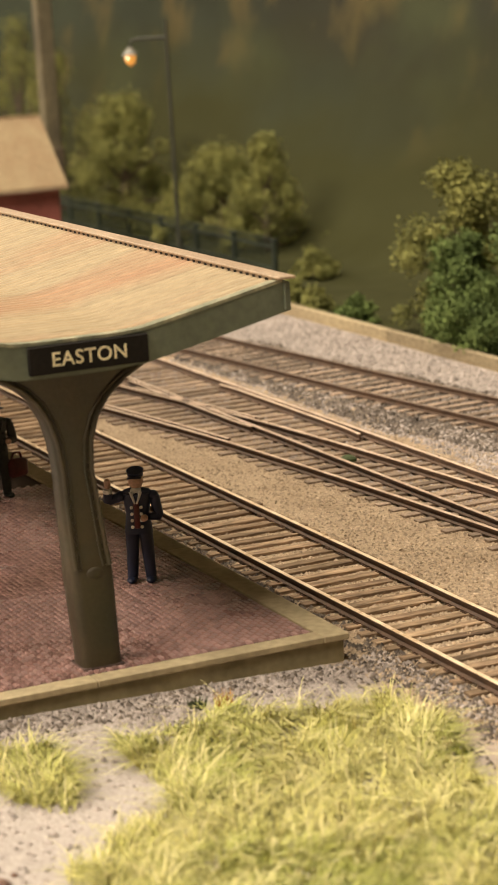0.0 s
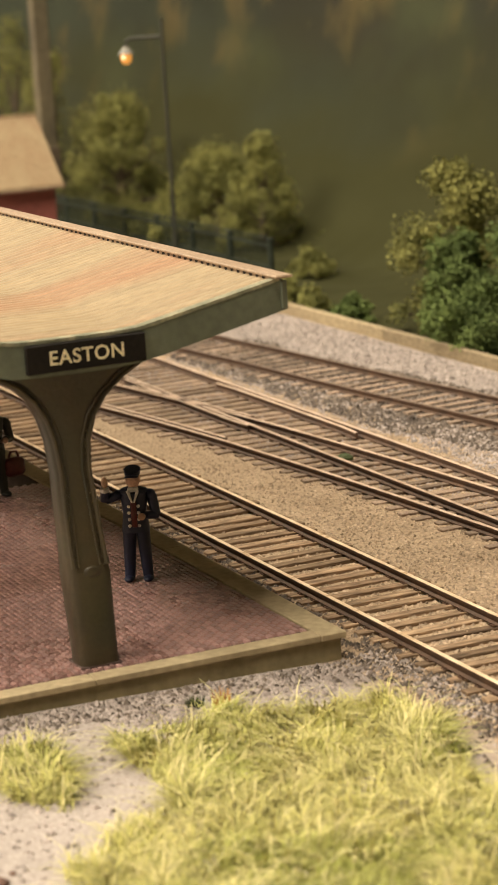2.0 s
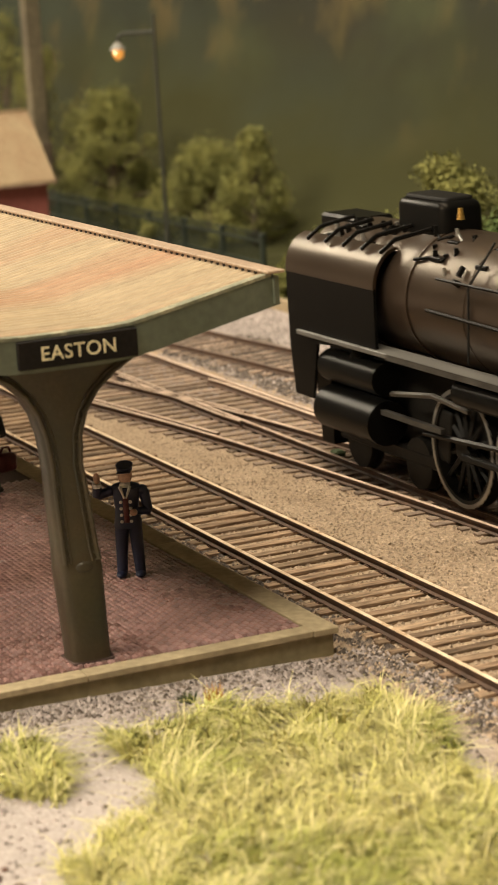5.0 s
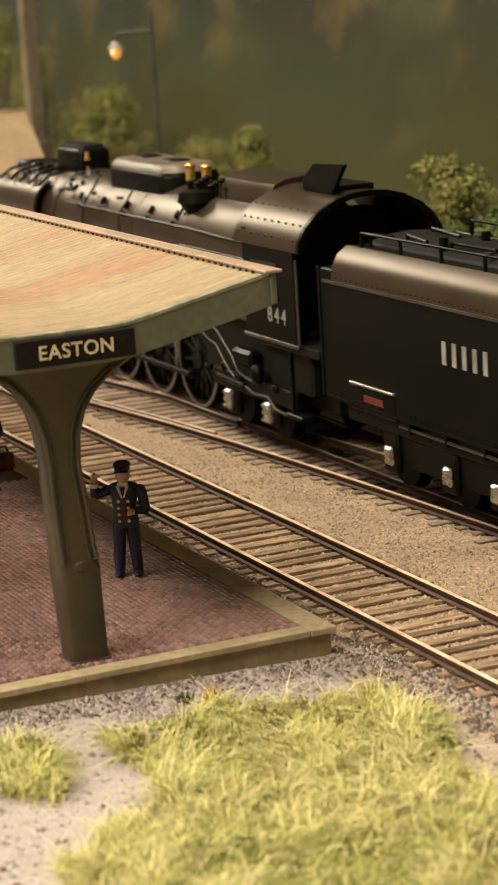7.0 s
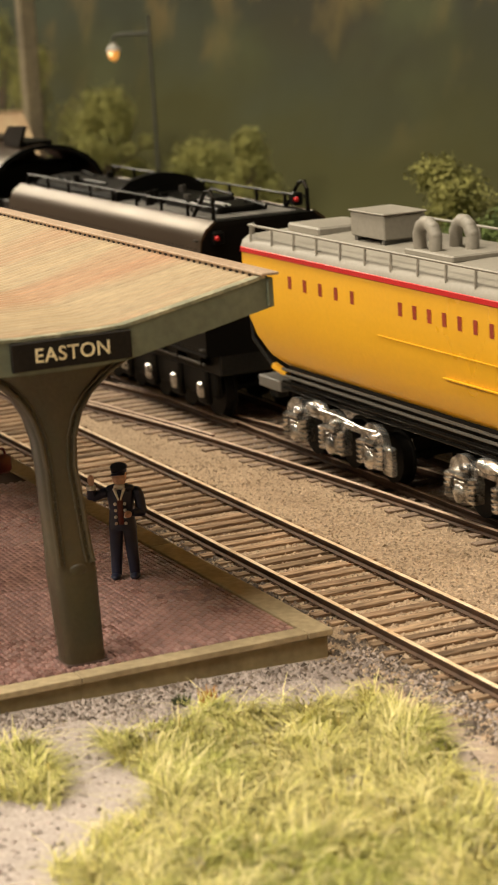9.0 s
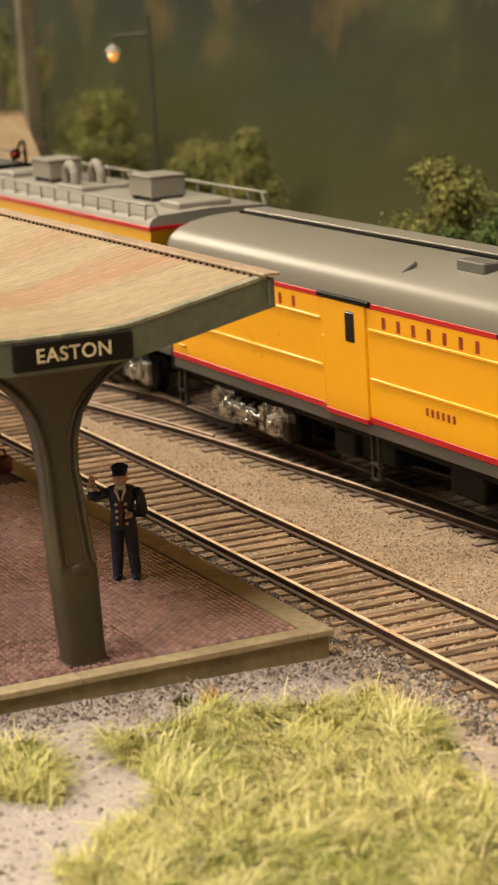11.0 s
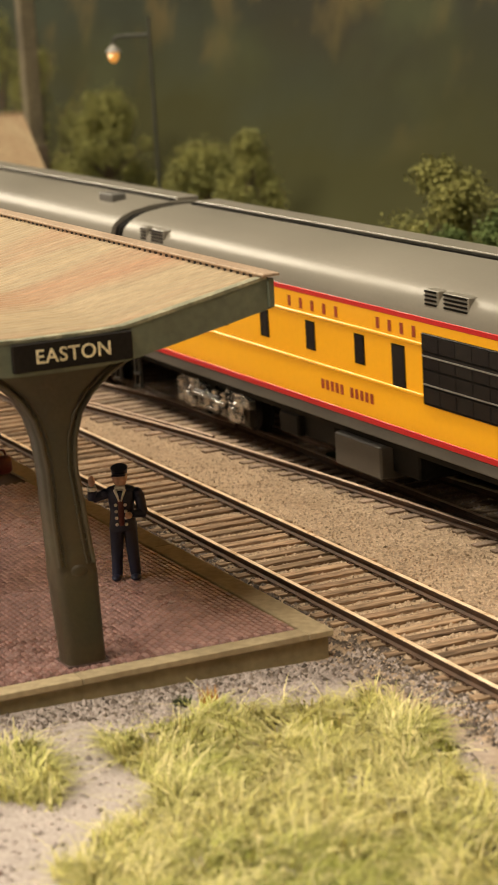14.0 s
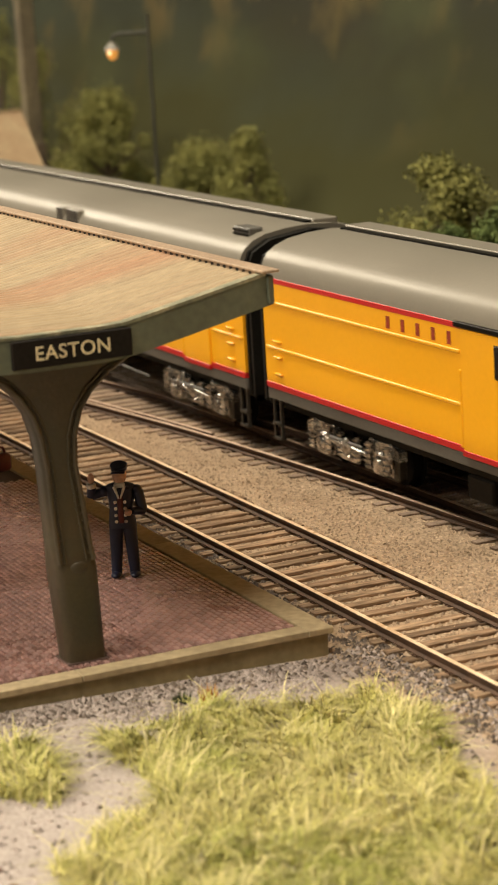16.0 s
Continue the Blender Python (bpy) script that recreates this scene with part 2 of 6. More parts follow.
def ground_material():
    """Tan fine ballast about the running lines, pale lilac-grey gravel beyond and before them, dark oily patches along the siding."""
    m = mat("mixed_ballast_ground", (0.41, 0.305, 0.205), (0.30, 0.215, 0.14), 0.9, 0, 110, 1700, 0.0003, 0.5, 0, 0.15)
    nt = m.node_tree
    n, l = nt.nodes, nt.links
    ramp = next(x for x in n if x.bl_idname == "ShaderNodeValToRGB")
    hsv = next(x for x in n if x.bl_idname == "ShaderNodeHueSaturation")
    co = next(x for x in n if x.bl_idname == "ShaderNodeTexCoord")
    sep = n.new("ShaderNodeSeparateXYZ")
    l.new(co.outputs["Object"], sep.inputs[0])
    wob = n.new("ShaderNodeTexNoise")
    wob.inputs["Scale"].default_value, wob.inputs["Detail"].default_value = 45, 5
    l.new(co.outputs["Object"], wob.inputs["Vector"])

    def band(source, sign, edge, width, amount):
        """0 before the edge, 1 past it, with a ragged line."""
        a = n.new("ShaderNodeMath")
        a.operation = "MULTIPLY_ADD"
        l.new(wob.outputs[0], a.inputs[0])
        a.inputs[1].default_value = amount
        l.new(source, a.inputs[2])
        r = n.new("ShaderNodeMapRange")
        r.inputs["From Min"].default_value, r.inputs["From Max"].default_value = (edge, edge + width) if sign > 0 else (edge + width, edge)
        l.new(a.outputs[0], r.inputs["Value"])
        return r.outputs[0]

    def mix(fac, colour_a, c2):
        x = n.new("ShaderNodeMix")
        x.data_type = "RGBA"
        l.new(fac, x.inputs[0])
        l.new(colour_a, x.inputs[6])
        x.inputs[7].default_value = (*c2, 1)
        return x.outputs[2]

    c = ramp.outputs[0]
    c = mix(band(sep.outputs[1], 1, 0.088, 0.010, 0.02), c, (0.34, 0.285, 0.255))
    # dark cinders round the siding
    dark = n.new("ShaderNodeTexNoise")
    dark.inputs["Scale"].default_value, dark.inputs["Detail"].default_value = 28, 6
    l.new(co.outputs["Object"], dark.inputs["Vector"])
    dr = n.new("ShaderNodeMapRange")
    dr.inputs["From Min"].default_value, dr.inputs["From Max"].default_value = 0.45, 0.58
    l.new(dark.outputs[0], dr.inputs["Value"])
    mask = n.new("ShaderNodeMath")
    mask.operation = "MULTIPLY"
    l.new(dr.outputs[0], mask.inputs[0])
    l.new(band(sep.outputs[1], 1, 0.078, 0.012, 0.02), mask.inputs[1])
    mask2 = n.new("ShaderNodeMath")
    mask2.operation = "MULTIPLY"
    l.new(mask.outputs[0], mask2.inputs[0])
    l.new(band(sep.outputs[1], -1, 0.116, 0.012, 0.02), mask2.inputs[1])
    c = mix(mask2.outputs[0], c, (0.14, 0.118, 0.103))
    # pale gravel before the platform
    c = mix(band(sep.outputs[1], -1, -0.010, 0.010, 0.016), c, (0.40, 0.345, 0.315))
    l.new(c, hsv.inputs["Color"])
    return m


M["ground"] = ground_material()


def backdrop_material():
    """A painted, hazy wooded hillside: olive at the foot, grey-green mist above, with paler trees."""
    m = mat("painted_forest_backdrop", (0.055, 0.064, 0.042), (0.029, 0.029, 0.021), 0.9, 0, 8, 60, 0, 0.4, 0, 0.05, (0.5, 1, 0.9), grain=0.04)
    nt = m.node_tree
    n, l = nt.nodes, nt.links
    ramp = next(x for x in n if x.bl_idname == "ShaderNodeValToRGB")
    hsv = next(x for x in n if x.bl_idname == "ShaderNodeHueSaturation")
    co = next(x for x in n if x.bl_idname == "ShaderNodeTexCoord")
    next(x for x in n if x.bl_idname == "ShaderNodeVectorMath" and x.operation == "SCALE").inputs[0].default_value = (0, 0, 0)

    def patches(scale, zs, lo, hi):
        t = n.new("ShaderNodeTexNoise")
        t.inputs["Scale"].default_value, t.inputs["Detail"].default_value = scale, 4
        mp = n.new("ShaderNodeMapping")
        mp.inputs["Scale"].default_value = (0.42, 1, zs)
        l.new(co.outputs["Object"], mp.inputs[0])
        l.new(mp.outputs[0], t.inputs["Vector"])
        r = n.new("ShaderNodeMapRange")
        r.inputs["From Min"].default_value, r.inputs["From Max"].default_value = lo, hi
        l.new(t.outputs[0], r.inputs["Value"])
        return r.outputs[0]

    def mix(fac, ca, cb):
        x = n.new("ShaderNodeMix")
        x.data_type = "RGBA"
        l.new(fac, x.inputs[0])
        l.new(ca, x.inputs[6])
        x.inputs[7].default_value = (*cb, 1)
        return x.outputs[2]

    col = mix(patches(11, 0.8, 0.50, 0.72), ramp.outputs[0], (0.042, 0.037, 0.027))
    col = mix(patches(46, 0.32, 0.55, 0.64), col, (0.092, 0.074, 0.036))
    col = mix(patches(17, 0.6, 0.54, 0.74), col, (0.074, 0.082, 0.040))
    sep = n.new("ShaderNodeSeparateXYZ")
    l.new(co.outputs["Object"], sep.inputs[0])
    wave = n.new("ShaderNodeMath")
    wave.operation = "MULTIPLY_ADD"
    l.new(patches(24, 1.0, 0.3, 0.7), wave.inputs[0])
    wave.inputs[1].default_value = 0.035
    l.new(sep.outputs[2], wave.inputs[2])
    foot = n.new("ShaderNodeMapRange")
    foot.inputs["From Min"].default_value, foot.inputs["From Max"].default_value = 0.100, 0.045
    l.new(wave.outputs[0], foot.inputs["Value"])
    col = mix(foot.outputs[0], col, (0.043, 0.042, 0.017))
    l.new(col, hsv.inputs["Color"])
    return m


M["backdrop"] = backdrop_material()


# ---- mesh helpers: all lengths in millimetres ----
def box(bm, x0, x1, y0, y1, z0, z1, bevel=0.0):
    r = bmesh.ops.create_cube(bm, size=1)
    vs = r["verts"]
    for v in vs:
        v.co = Vector(((x0 + x1) / 2 + v.co.x * (x1 - x0), (y0 + y1) / 2 + v.co.y * (y1 - y0), (z0 + z1) / 2 + v.co.z * (z1 - z0)))
    if bevel:
        es = list({e for v in vs for e in v.link_edges})
        bmesh.ops.bevel(bm, geom=es, offset=bevel, segments=1, affect="EDGES")
    return bm


def rod(bm, a, b, r0, r1=None, seg=8, cap=True):
    a, b = Vector(a), Vector(b)
    d = b - a
    q = d.to_track_quat("Z", "Y").to_matrix().to_4x4()
    bmesh.ops.create_cone(bm, cap_ends=cap, segments=seg, radius1=r0, radius2=r0 if r1 is None else r1, depth=d.length, matrix=Matrix.Translation((a + b) / 2) @ q)
    return bm


def pipe(bm, pts, r, seg=6):
    """One continuous tube through the points."""
    pts = [Vector(p) for p in pts]
    side, rings = None, []
    for i, p in enumerate(pts):
        d = (pts[min(i + 1, len(pts) - 1)] - pts[max(i - 1, 0)]).normalized()
        if side is None:
            side = d.orthogonal()
        side = (side - d * side.dot(d)).normalized()
        up = d.cross(side)
        rings.append([bm.verts.new(p + (side * math.cos(k * 2 * math.pi / seg) + up * math.sin(k * 2 * math.pi / seg)) * r) for k in range(seg)])
    faces = []
    for ra, rb in zip(rings, rings[1:]):
        for k in range(seg):
            m = (k + 1) % seg
            faces.append(bm.faces.new((ra[k], ra[m], rb[m], rb[k])))
    faces += [bm.faces.new(rings[0][::-1]), bm.faces.new(rings[-1])]
    bmesh.ops.recalc_face_normals(bm, faces=faces)
    return bm


def ball(bm, c, rx, ry=None, rz=None, u=10, v=7):
    ry, rz = ry or rx, rz or rx
    bmesh.ops.create_uvsphere(bm, u_segments=u, v_segments=v, radius=1, matrix=Matrix.Translation(c) @ Matrix.Diagonal((rx, ry, rz, 1)))
    return bm


def prism(bm, pts, x0, x1):
    """A closed outline of (y, z), drawn out along x."""
    a = [bm.verts.new((x0, y, z)) for y, z in pts]
    b = [bm.verts.new((x1, y, z)) for y, z in pts]
    k = len(pts)
    for i in range(k):
        j = (i + 1) % k
        bm.faces.new((a[i], a[j], b[j], b[i]))
    bm.faces.new(a[::-1])
    bm.faces.new(b)
    bmesh.ops.recalc_face_normals(bm, faces=bm.faces[:])
    return bm


def prism_y(bm, pts, y0, y1):
    """A closed outline of (x, z), drawn out along y."""
    a = [bm.verts.new((x, y0, z)) for x, z in pts]
    b = [bm.verts.new((x, y1, z)) for x, z in pts]
    k = len(pts)
    for i in range(k):
        j = (i + 1) % k
        bm.faces.new((a[i], a[j], b[j], b[i]))
    bm.faces.new(a[::-1])
    bm.faces.new(b)
    bmesh.ops.recalc_face_normals(bm, faces=bm.faces[:])
    return bm


def strip(bm, pts, x0, x1, thick):
    """An open outline of (y, z), given a thickness inwards (towards y = 0, z = 30), drawn out along x."""
    inner = []
    for y, z in pts:
        d = Vector((-y, 30 - z))
        d = d.normalized() * thick if d.length else Vector((0, 0))
        inner.append((y + d.x, z + d.y))
    return prism(bm, list(pts) + inner[::-1], x0, x1)


def sweep(bm, path, profile):
    """A closed profile of (across, up), carried along a flat line of (x, y, z)."""
    rings = []
    for i, p in enumerate(path):
        d = Vector(path[min(i + 1, len(path) - 1)]) - Vector(path[max(i - 1, 0)])
        d.z = 0
        d.normalize()
        side = Vector((-d.y, d.x, 0))
        rings.append([bm.verts.new(Vector(p) + side * a + Vector((0, 0, u))) for a, u in profile])
    k = len(profile)
    for ra, rb in zip(rings, rings[1:]):
        for i in range(k):
            j = (i + 1) % k
            bm.faces.new((ra[i], ra[j], rb[j], rb[i]))
    bm.faces.new(rings[0][::-1])
    bm.faces.new(rings[-1])
    bmesh.ops.recalc_face_normals(bm, faces=bm.faces[:])
    return bm


def mesh_from(name, bm, *materials, smooth=35):
    bmesh.ops.scale(bm, vec=(MM, MM, MM), verts=bm.verts[:])
    me = bpy.data.meshes.new(name)
    bm.to_mesh(me)
    bm.free()
    for m in materials:
        me.materials.append(M[m])
    if smooth:
        me.shade_smooth()
        me.set_sharp_from_angle(angle=radians(smooth))
    return me


def part(name, bm, material, parent, label="", at=None, smooth=35):
    ob = new(name, mesh_from(name, bm, material, smooth=smooth))
    ob.parent = parent
    if at:
        ob.location = mm(at)
    if label:
        tagged(ob, label=label)
    return ob


def thing(name, at=(0, 0, 0), label="", category="", group="", kind=""):
    ob = new(name)
    ob.empty_display_size = 0.005
    ob.location = mm(at)
    return tagged(ob, label, category, group, kind)


def solo(name, bm, material, label, category, kind="", at=None, smooth=35, group=""):
    ob = new(name, mesh_from(name, bm, material, smooth=smooth))
    if at:
        ob.location = mm(at)
    return tagged(ob, label, category, group, kind)


def B():
    return bmesh.new()


def fast_mesh(name, verts, faces, material):
    me = bpy.data.meshes.new(name)
    me.from_pydata([tuple(v) for v in (np.asarray(verts) * MM)], [], faces)
    me.materials.append(M[material])
    return me


# ---- the room, the table and the ground ----
def slab(name, x0, x1, y0, y1, z0, z1, material, label):
    return solo(name, box(B(), x0, x1, y0, y1, z0, z1), material, label, name.split("_")[0], "structure")


slab("floor", -5200, 2900, -2600, 900, -1120, -1080, "room_floor", "dark carpet floor of the layout room")
slab("wall_north", -5200, 2900, 900, 950, -1080, 1400, "room_wall", "brown-grey painted room wall")
slab("wall_south", -5200, 2900, -2650, -2600, -1080, 1400, "room_wall", "brown-grey painted room wall")
slab("wall_west", -5250, -5200, -2600, 900, -1080, 1400, "room_wall", "brown-grey painted room wall")
slab("wall_east", 2900, 2950, -2600, 900, -1080, 1400, "room_wall", "brown-grey painted room wall")
slab("ceiling", -5200, 2900, -2600, 900, 1400, 1440, "room_wall", "brown-grey painted room ceiling")

# trays added for the unseen lamps
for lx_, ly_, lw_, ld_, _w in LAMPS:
    fx = thing("unseen_lamp_tray", (lx_ * 1000, ly_ * 1000, 1400), "white tray of an unseen lamp assumed on the ceiling", "ceiling light", "ceiling lights")
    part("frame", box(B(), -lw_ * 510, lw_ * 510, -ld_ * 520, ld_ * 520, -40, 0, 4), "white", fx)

table = thing("layout_table", (300, 60, -1080), "dark table that carries the model railway", "table")
part("tabletop", box(B(), -1900, 1700, -270, 300, 1040, 1066, 2), "table", table)
for px in (-1800, 0, 1600):
    for py in (-240, 260):
        part("leg", box(B(), px - 30, px + 30, py - 30, py + 30, 0, 1040, 3), "table", table)


def ground_z(x, y):
    """Height of the layout's surface."""
    if y > 136:
        n = noise.noise(Vector((x * 0.02, y * 0.02, 0))) * 3 + noise.noise(Vector((x * 0.08, y * 0.08, 5))) * 1.2
        return -3.2 + min(1, (y - 136) / 20) * n * 0.6 + 125 * (1 - math.sqrt(max(0.0, 1 - (max(0.0, y - 198) / 55.3) ** 2)))
    z = -2.0 + 0.10 * noise.noise(Vector((x * 0.05, y * 0.05, 3))) + 0.06 * noise.noise(Vector((x * 0.4, y * 0.4, 9)))
    if 20 > y > -5.5 and x > -270:
        z -= 0.12
    if 74 > y > 44:
        z -= 0.1
    if y > 78:
        z -= 0.1
    if y < -7:
        k = min(1, (-7 - y) / 55)
        z += 1.1 * k - 0.45 * (1 - k) * min(1, (-7 - y) / 4)
        if x > 4:
            z += 0.5 * noise.noise(Vector((x * 0.06, y * 0.06, 30))) * min(1, (x - 4) / 15)
    return z


def ground_mesh():
    verts, faces = [], []
    xs = np.concatenate([np.linspace(-1590, -520, 60), np.linspace(-515, 120, 300), np.linspace(130, 2000, 60)])
    ys = np.concatenate([np.linspace(-205, 130, 150), np.linspace(132, 197, 30), 198 + 55.3 * np.sin(np.linspace(0, math.pi / 2, 40))])
    for x in xs:
        for y in ys:
            verts.append((x, y, ground_z(x, y)))
    k = len(ys)
    for i in range(len(xs) - 1):
        for j in range(k - 1):
            a = i * k + j
            faces.append((a, a + k, a + k + 1, a + 1))
    me = fast_mesh("ground", verts, faces, "ground")
    me.materials.append(M["backdrop"])
    for p in me.polygons:
        p.material_index = 1 if p.center.y > 0.1335 else 0
    me.shade_smooth()
    return tagged(new("ground", me), "tan and lilac-grey ballasted railway yard ground", "ground", "", "structure")


ground_mesh()


def backdrop():
    bm = B()
    pts = [(-1600, 120), (-1500, 200), (-1350, 245), (-1100, 255), (1500, 255), (1800, 230), (1990, 120)]
    path = [(x, y, 0) for x, y in pts]
    sweep(bm, path, [(-1.5, -20), (1.5, -20), (1.5, 420), (-1.5, 420)])
    return solo("backdrop", bm, "backdrop", "painted backdrop of hazy dark wooded hillside", "backdrop", "structure")


backdrop()


# ---- tracks ----
def smooth_line(keys, x0, x1, step=8):
    """A line through (x, y) keys, with eased bends."""
    kx, ky = zip(*keys)
    xs = np.arange(x0, x1 + step, step)
    ys = np.interp(xs, kx, ky)
    w = np.ones(5) / 5
    pad = np.pad(ys, 2, mode="edge")
    pad[:2], pad[-2:] = ys[0] - (ys[1] - ys[0]) * np.array([2, 1]), ys[-1] + (ys[-1] - ys[-2]) * np.array([1, 2])
    return [(float(x), float(y), 0.0) for x, y in zip(xs, np.convolve(pad, w, "valid"))]


HALF = 8.7
RAIL = [(-0.85, -1.5), (0.85, -1.5), (0.85, -1.38), (0.2, -1.15), (0.2, -0.6), (0.42, -0.45), (0.42, -0.10), (0.34, -0.004), (-0.34, -0.004), (-0.42, -0.10), (-0.42, -0.45), (-0.2, -0.6), (-0.2, -1.15), (-0.85, -1.38)]


def offset(line, d):
    out = []
    for i, p in enumerate(line):
        t = Vector(line[min(i + 1, len(line) - 1)]) - Vector(line[max(i - 1, 0)])
        t.normalize()
        out.append((p[0] - t.y * d, p[1] + t.x * d, 0))
    return out


def rail(parent, line, side, top, label=""):
    ob = part("rail", sweep(B(), line, RAIL), side, parent, label, smooth=30)
    ob.data.materials.append(M[top])
    for p in ob.data.polygons:
        if p.center.z > -0.00012:
            p.material_index = 1
    return ob


def tie_mesh(length, width, material):
    bm = box(B(), -width / 2, width / 2, -length / 2, length / 2, -3.3, -1.5, 0.1)
    return mesh_from("tie", bm, material, smooth=0)


def plate_mesh():
    bm = B()
    box(bm, -0.75, 0.75, -1.5, 1.5, -1.52, -1.34)
    for sx in (-0.4, 0.4):
        for sy in (-1.25, 1.25):
            box(bm, sx - 0.16, sx + 0.16, sy - 0.16, sy + 0.16, -1.36, -1.15)
    return mesh_from("tie_plate", bm, "rail_side", smooth=0)


PLATE = plate_mesh()
rng = random.Random(4)


def lay_ties(parent, line, x0, x1, step, length, width, material, jitter=0.25):
    me = tie_mesh(length, width, material)
    lx, ly = [p[0] for p in line], [p[1] for p in line]
    x = x0
    while x < x1:
        y = float(np.interp(x, lx, ly))
        slope = float(np.interp(x + 2, lx, ly)) - float(np.interp(x - 2, lx, ly))
        t = new("tie", me)
        t.parent = parent
        t.matrix_local = pose(*mm((x + rng.uniform(-jitter, jitter), y + rng.uniform(-0.5, 0.5), rng.uniform(-0.12, 0.05))), rng.uniform(-0.5, 0.5), 0, math.degrees(math.atan2(slope, 4)) + rng.uniform(-2.0, 2.0))
        x += step


front_line = [(x, HALF - 0.05, 0.0) for x in (-1560, -400, 150, 1900)]
front = thing("railway_track", (0, 0, 0), "main line track with brown sleepers and bright rail heads", "railway track", "tracks", "structure")
for d in (-HALF, HALF):
    rail(front, offset(front_line, d), "rail_side", "rail_top")
lay_ties(front, front_line, -262, 96, 5.02, 24.6, 2.1, "tie", 0.45)
for px in np.arange(-262, 96, 5.02):
    for d in (-HALF, HALF):
        p = new("tie_plate", PLATE)
        p.parent = front
        p.location = mm((float(px), HALF - 0.05 + d, 0))

MAIN_Y = 58.1
main_line = [(x, MAIN_Y, 0.0) for x in (-1560, -300, 40, 1900)]
main = thing("railway_track", (0, 0, 0), "second line track with turnout and dull brown rails", "railway track", "tracks", "structure")
for d in (-HALF, HALF):
    rail(main, offset(main_line, d), "rail_side", "rail_old")
branch_keys = [(-1560, 8.6), (-430, 8.6), (-400, 10.5), (-350, 16.5), (-234, 33.8), (-202, 38.6), (-180, 42.0), (-162, 44.6), (-129, 47.8), (-107, 49.8), (-75, 52.2), (-43, 54.2), (0, 56.6), (40, 57.9), (60, 58.1)]
branch_line = smooth_line(branch_keys, -400, 60)
crossover = thing("turnout", (0, 0, 0), "crossover turnout rails with frog and check rails", "turnout", "tracks", "structure")
for d in (-HALF, HALF):
    rail(crossover, offset(branch_line, d), "rail_side", "rail_old")
rail(crossover, [(-214, 64.4, 0), (-205, 65.0, 0), (-145, 65.0, 0), (-136, 64.4, 0)], "rail_side", "rail_old", "check rail")
near = [p for p in offset(branch_line, -HALF + 1.9) if -215 < p[0] < -148]
rail(crossover, near, "rail_side", "rail_old", "check rail")
wing = [p for p in offset(branch_line, HALF + 1.6) if -232 < p[0] < -168]
rail(crossover, wing, "rail_side", "rail_old", "wing rail")
rail(crossover, [(-236, MAIN_Y - HALF - 1.5, 0), (-170, MAIN_Y - HALF - 1.5, 0), (-160, MAIN_Y - HALF - 0.9, 0)], "rail_side", "rail_old", "wing rail")
# switch stand block beside the points
solo("switch_motor", box(B(), -121, -117.6, 51.6, 54.2, -2.6, -0.4, 0.5), "moss", "small dark mossy switch box between the rails", "switch box")

bx, by = [p[0] for p in branch_line], [p[1] for p in branch_line]
x = -330.0
while x < 96:
    yb = float(np.interp(x, bx, by))
    for lo, hi in (((yb - 12.6, MAIN_Y + 13),) if -215 < x < 58 else ((yb - 12.6, yb + 12.6), (MAIN_Y - 13, MAIN_Y + 13)) if x <= -215 else ((MAIN_Y - 13, MAIN_Y + 13),)):
        lo += rng.uniform(-1.4, 1.6)
        me = tie_mesh(hi - lo, 2.1, "tie_old")
        t = new("tie", me)
        t.parent = main
        t.matrix_local = pose(*mm((x + rng.uniform(-0.3, 0.3), (lo + hi) / 2, rng.uniform(-0.15, 0.0))), 0, 0, rng.uniform(-1.5, 1.5))
    x += 5.3

siding_keys = [(-1560, 84), (-420, 84), (-330, 85.5), (-278, 86.2), (-250, 90.2), (-218, 93.3), (-190, 96.0), (-150, 101.0), (-128, 103.9), (-60, 111), (0, 115), (60, 116), (1900, 116)]
siding_line = smooth_line(siding_keys, -420, 120)
siding_line = [(-1500, 84, 0)] + siding_line + [(1850, 116, 0)]
siding = thing("railway_track", (0, 0, 0), "rusty siding track sunk in dark cinders", "railway track", "tracks", "structure")
for d in (-HALF, HALF):
    rail(siding, offset(siding_line, d), "rail_side", "rail_dark")
lay_ties(siding, siding_line, -330, -70, 5.6, 25.5, 2.1, "tie_old", 0.4)


# ---- ballast, gravel and grass: too many to count ----
def stones(name, spots, smin, smax, material, label, seed, sink=0.05):
    r = np.random.default_rng(seed)
    n = len(spots)
    base = np.array([(1, 0, 0), (-1, 0, 0), (0, 1, 0), (0, -1, 0), (0, 0, 0.8), (0, 0, -0.5)])
    tri = [(0, 2, 4), (2, 1, 4), (1, 3, 4), (3, 0, 4)]
    size = r.uniform(smin, smax, (n, 1, 1)) * r.uniform(0.7, 1.3, (n, 1, 3))
    turn = r.uniform(0, 6.28, n)
    v = np.repeat(base[None], n, 0) * (1 + r.uniform(-0.3, 0.3, (n, 6, 3))) * size
    c, s = np.cos(turn)[:, None], np.sin(turn)[:, None]
    vx, vy = v[..., 0] * c - v[..., 1] * s, v[..., 0] * s + v[..., 1] * c
    vx += v[..., 2] * r.uniform(-0.5, 0.5, (n, 1))
    v = np.stack([vx, vy, v[..., 2]], -1) + np.column_stack([spots, np.array([ground_z(p[0], p[1]) for p in spots]) + r.uniform(-0.12, 0.08, n) - sink])[:, None, :]
    faces = (np.array(tri)[None] + (np.arange(n) * 6)[:, None, None]).reshape(-1, 3).tolist()
    return tagged(new(name, fast_mesh(name, v.reshape(-1, 3), faces, material)), label, "ballast", "", "stuff")


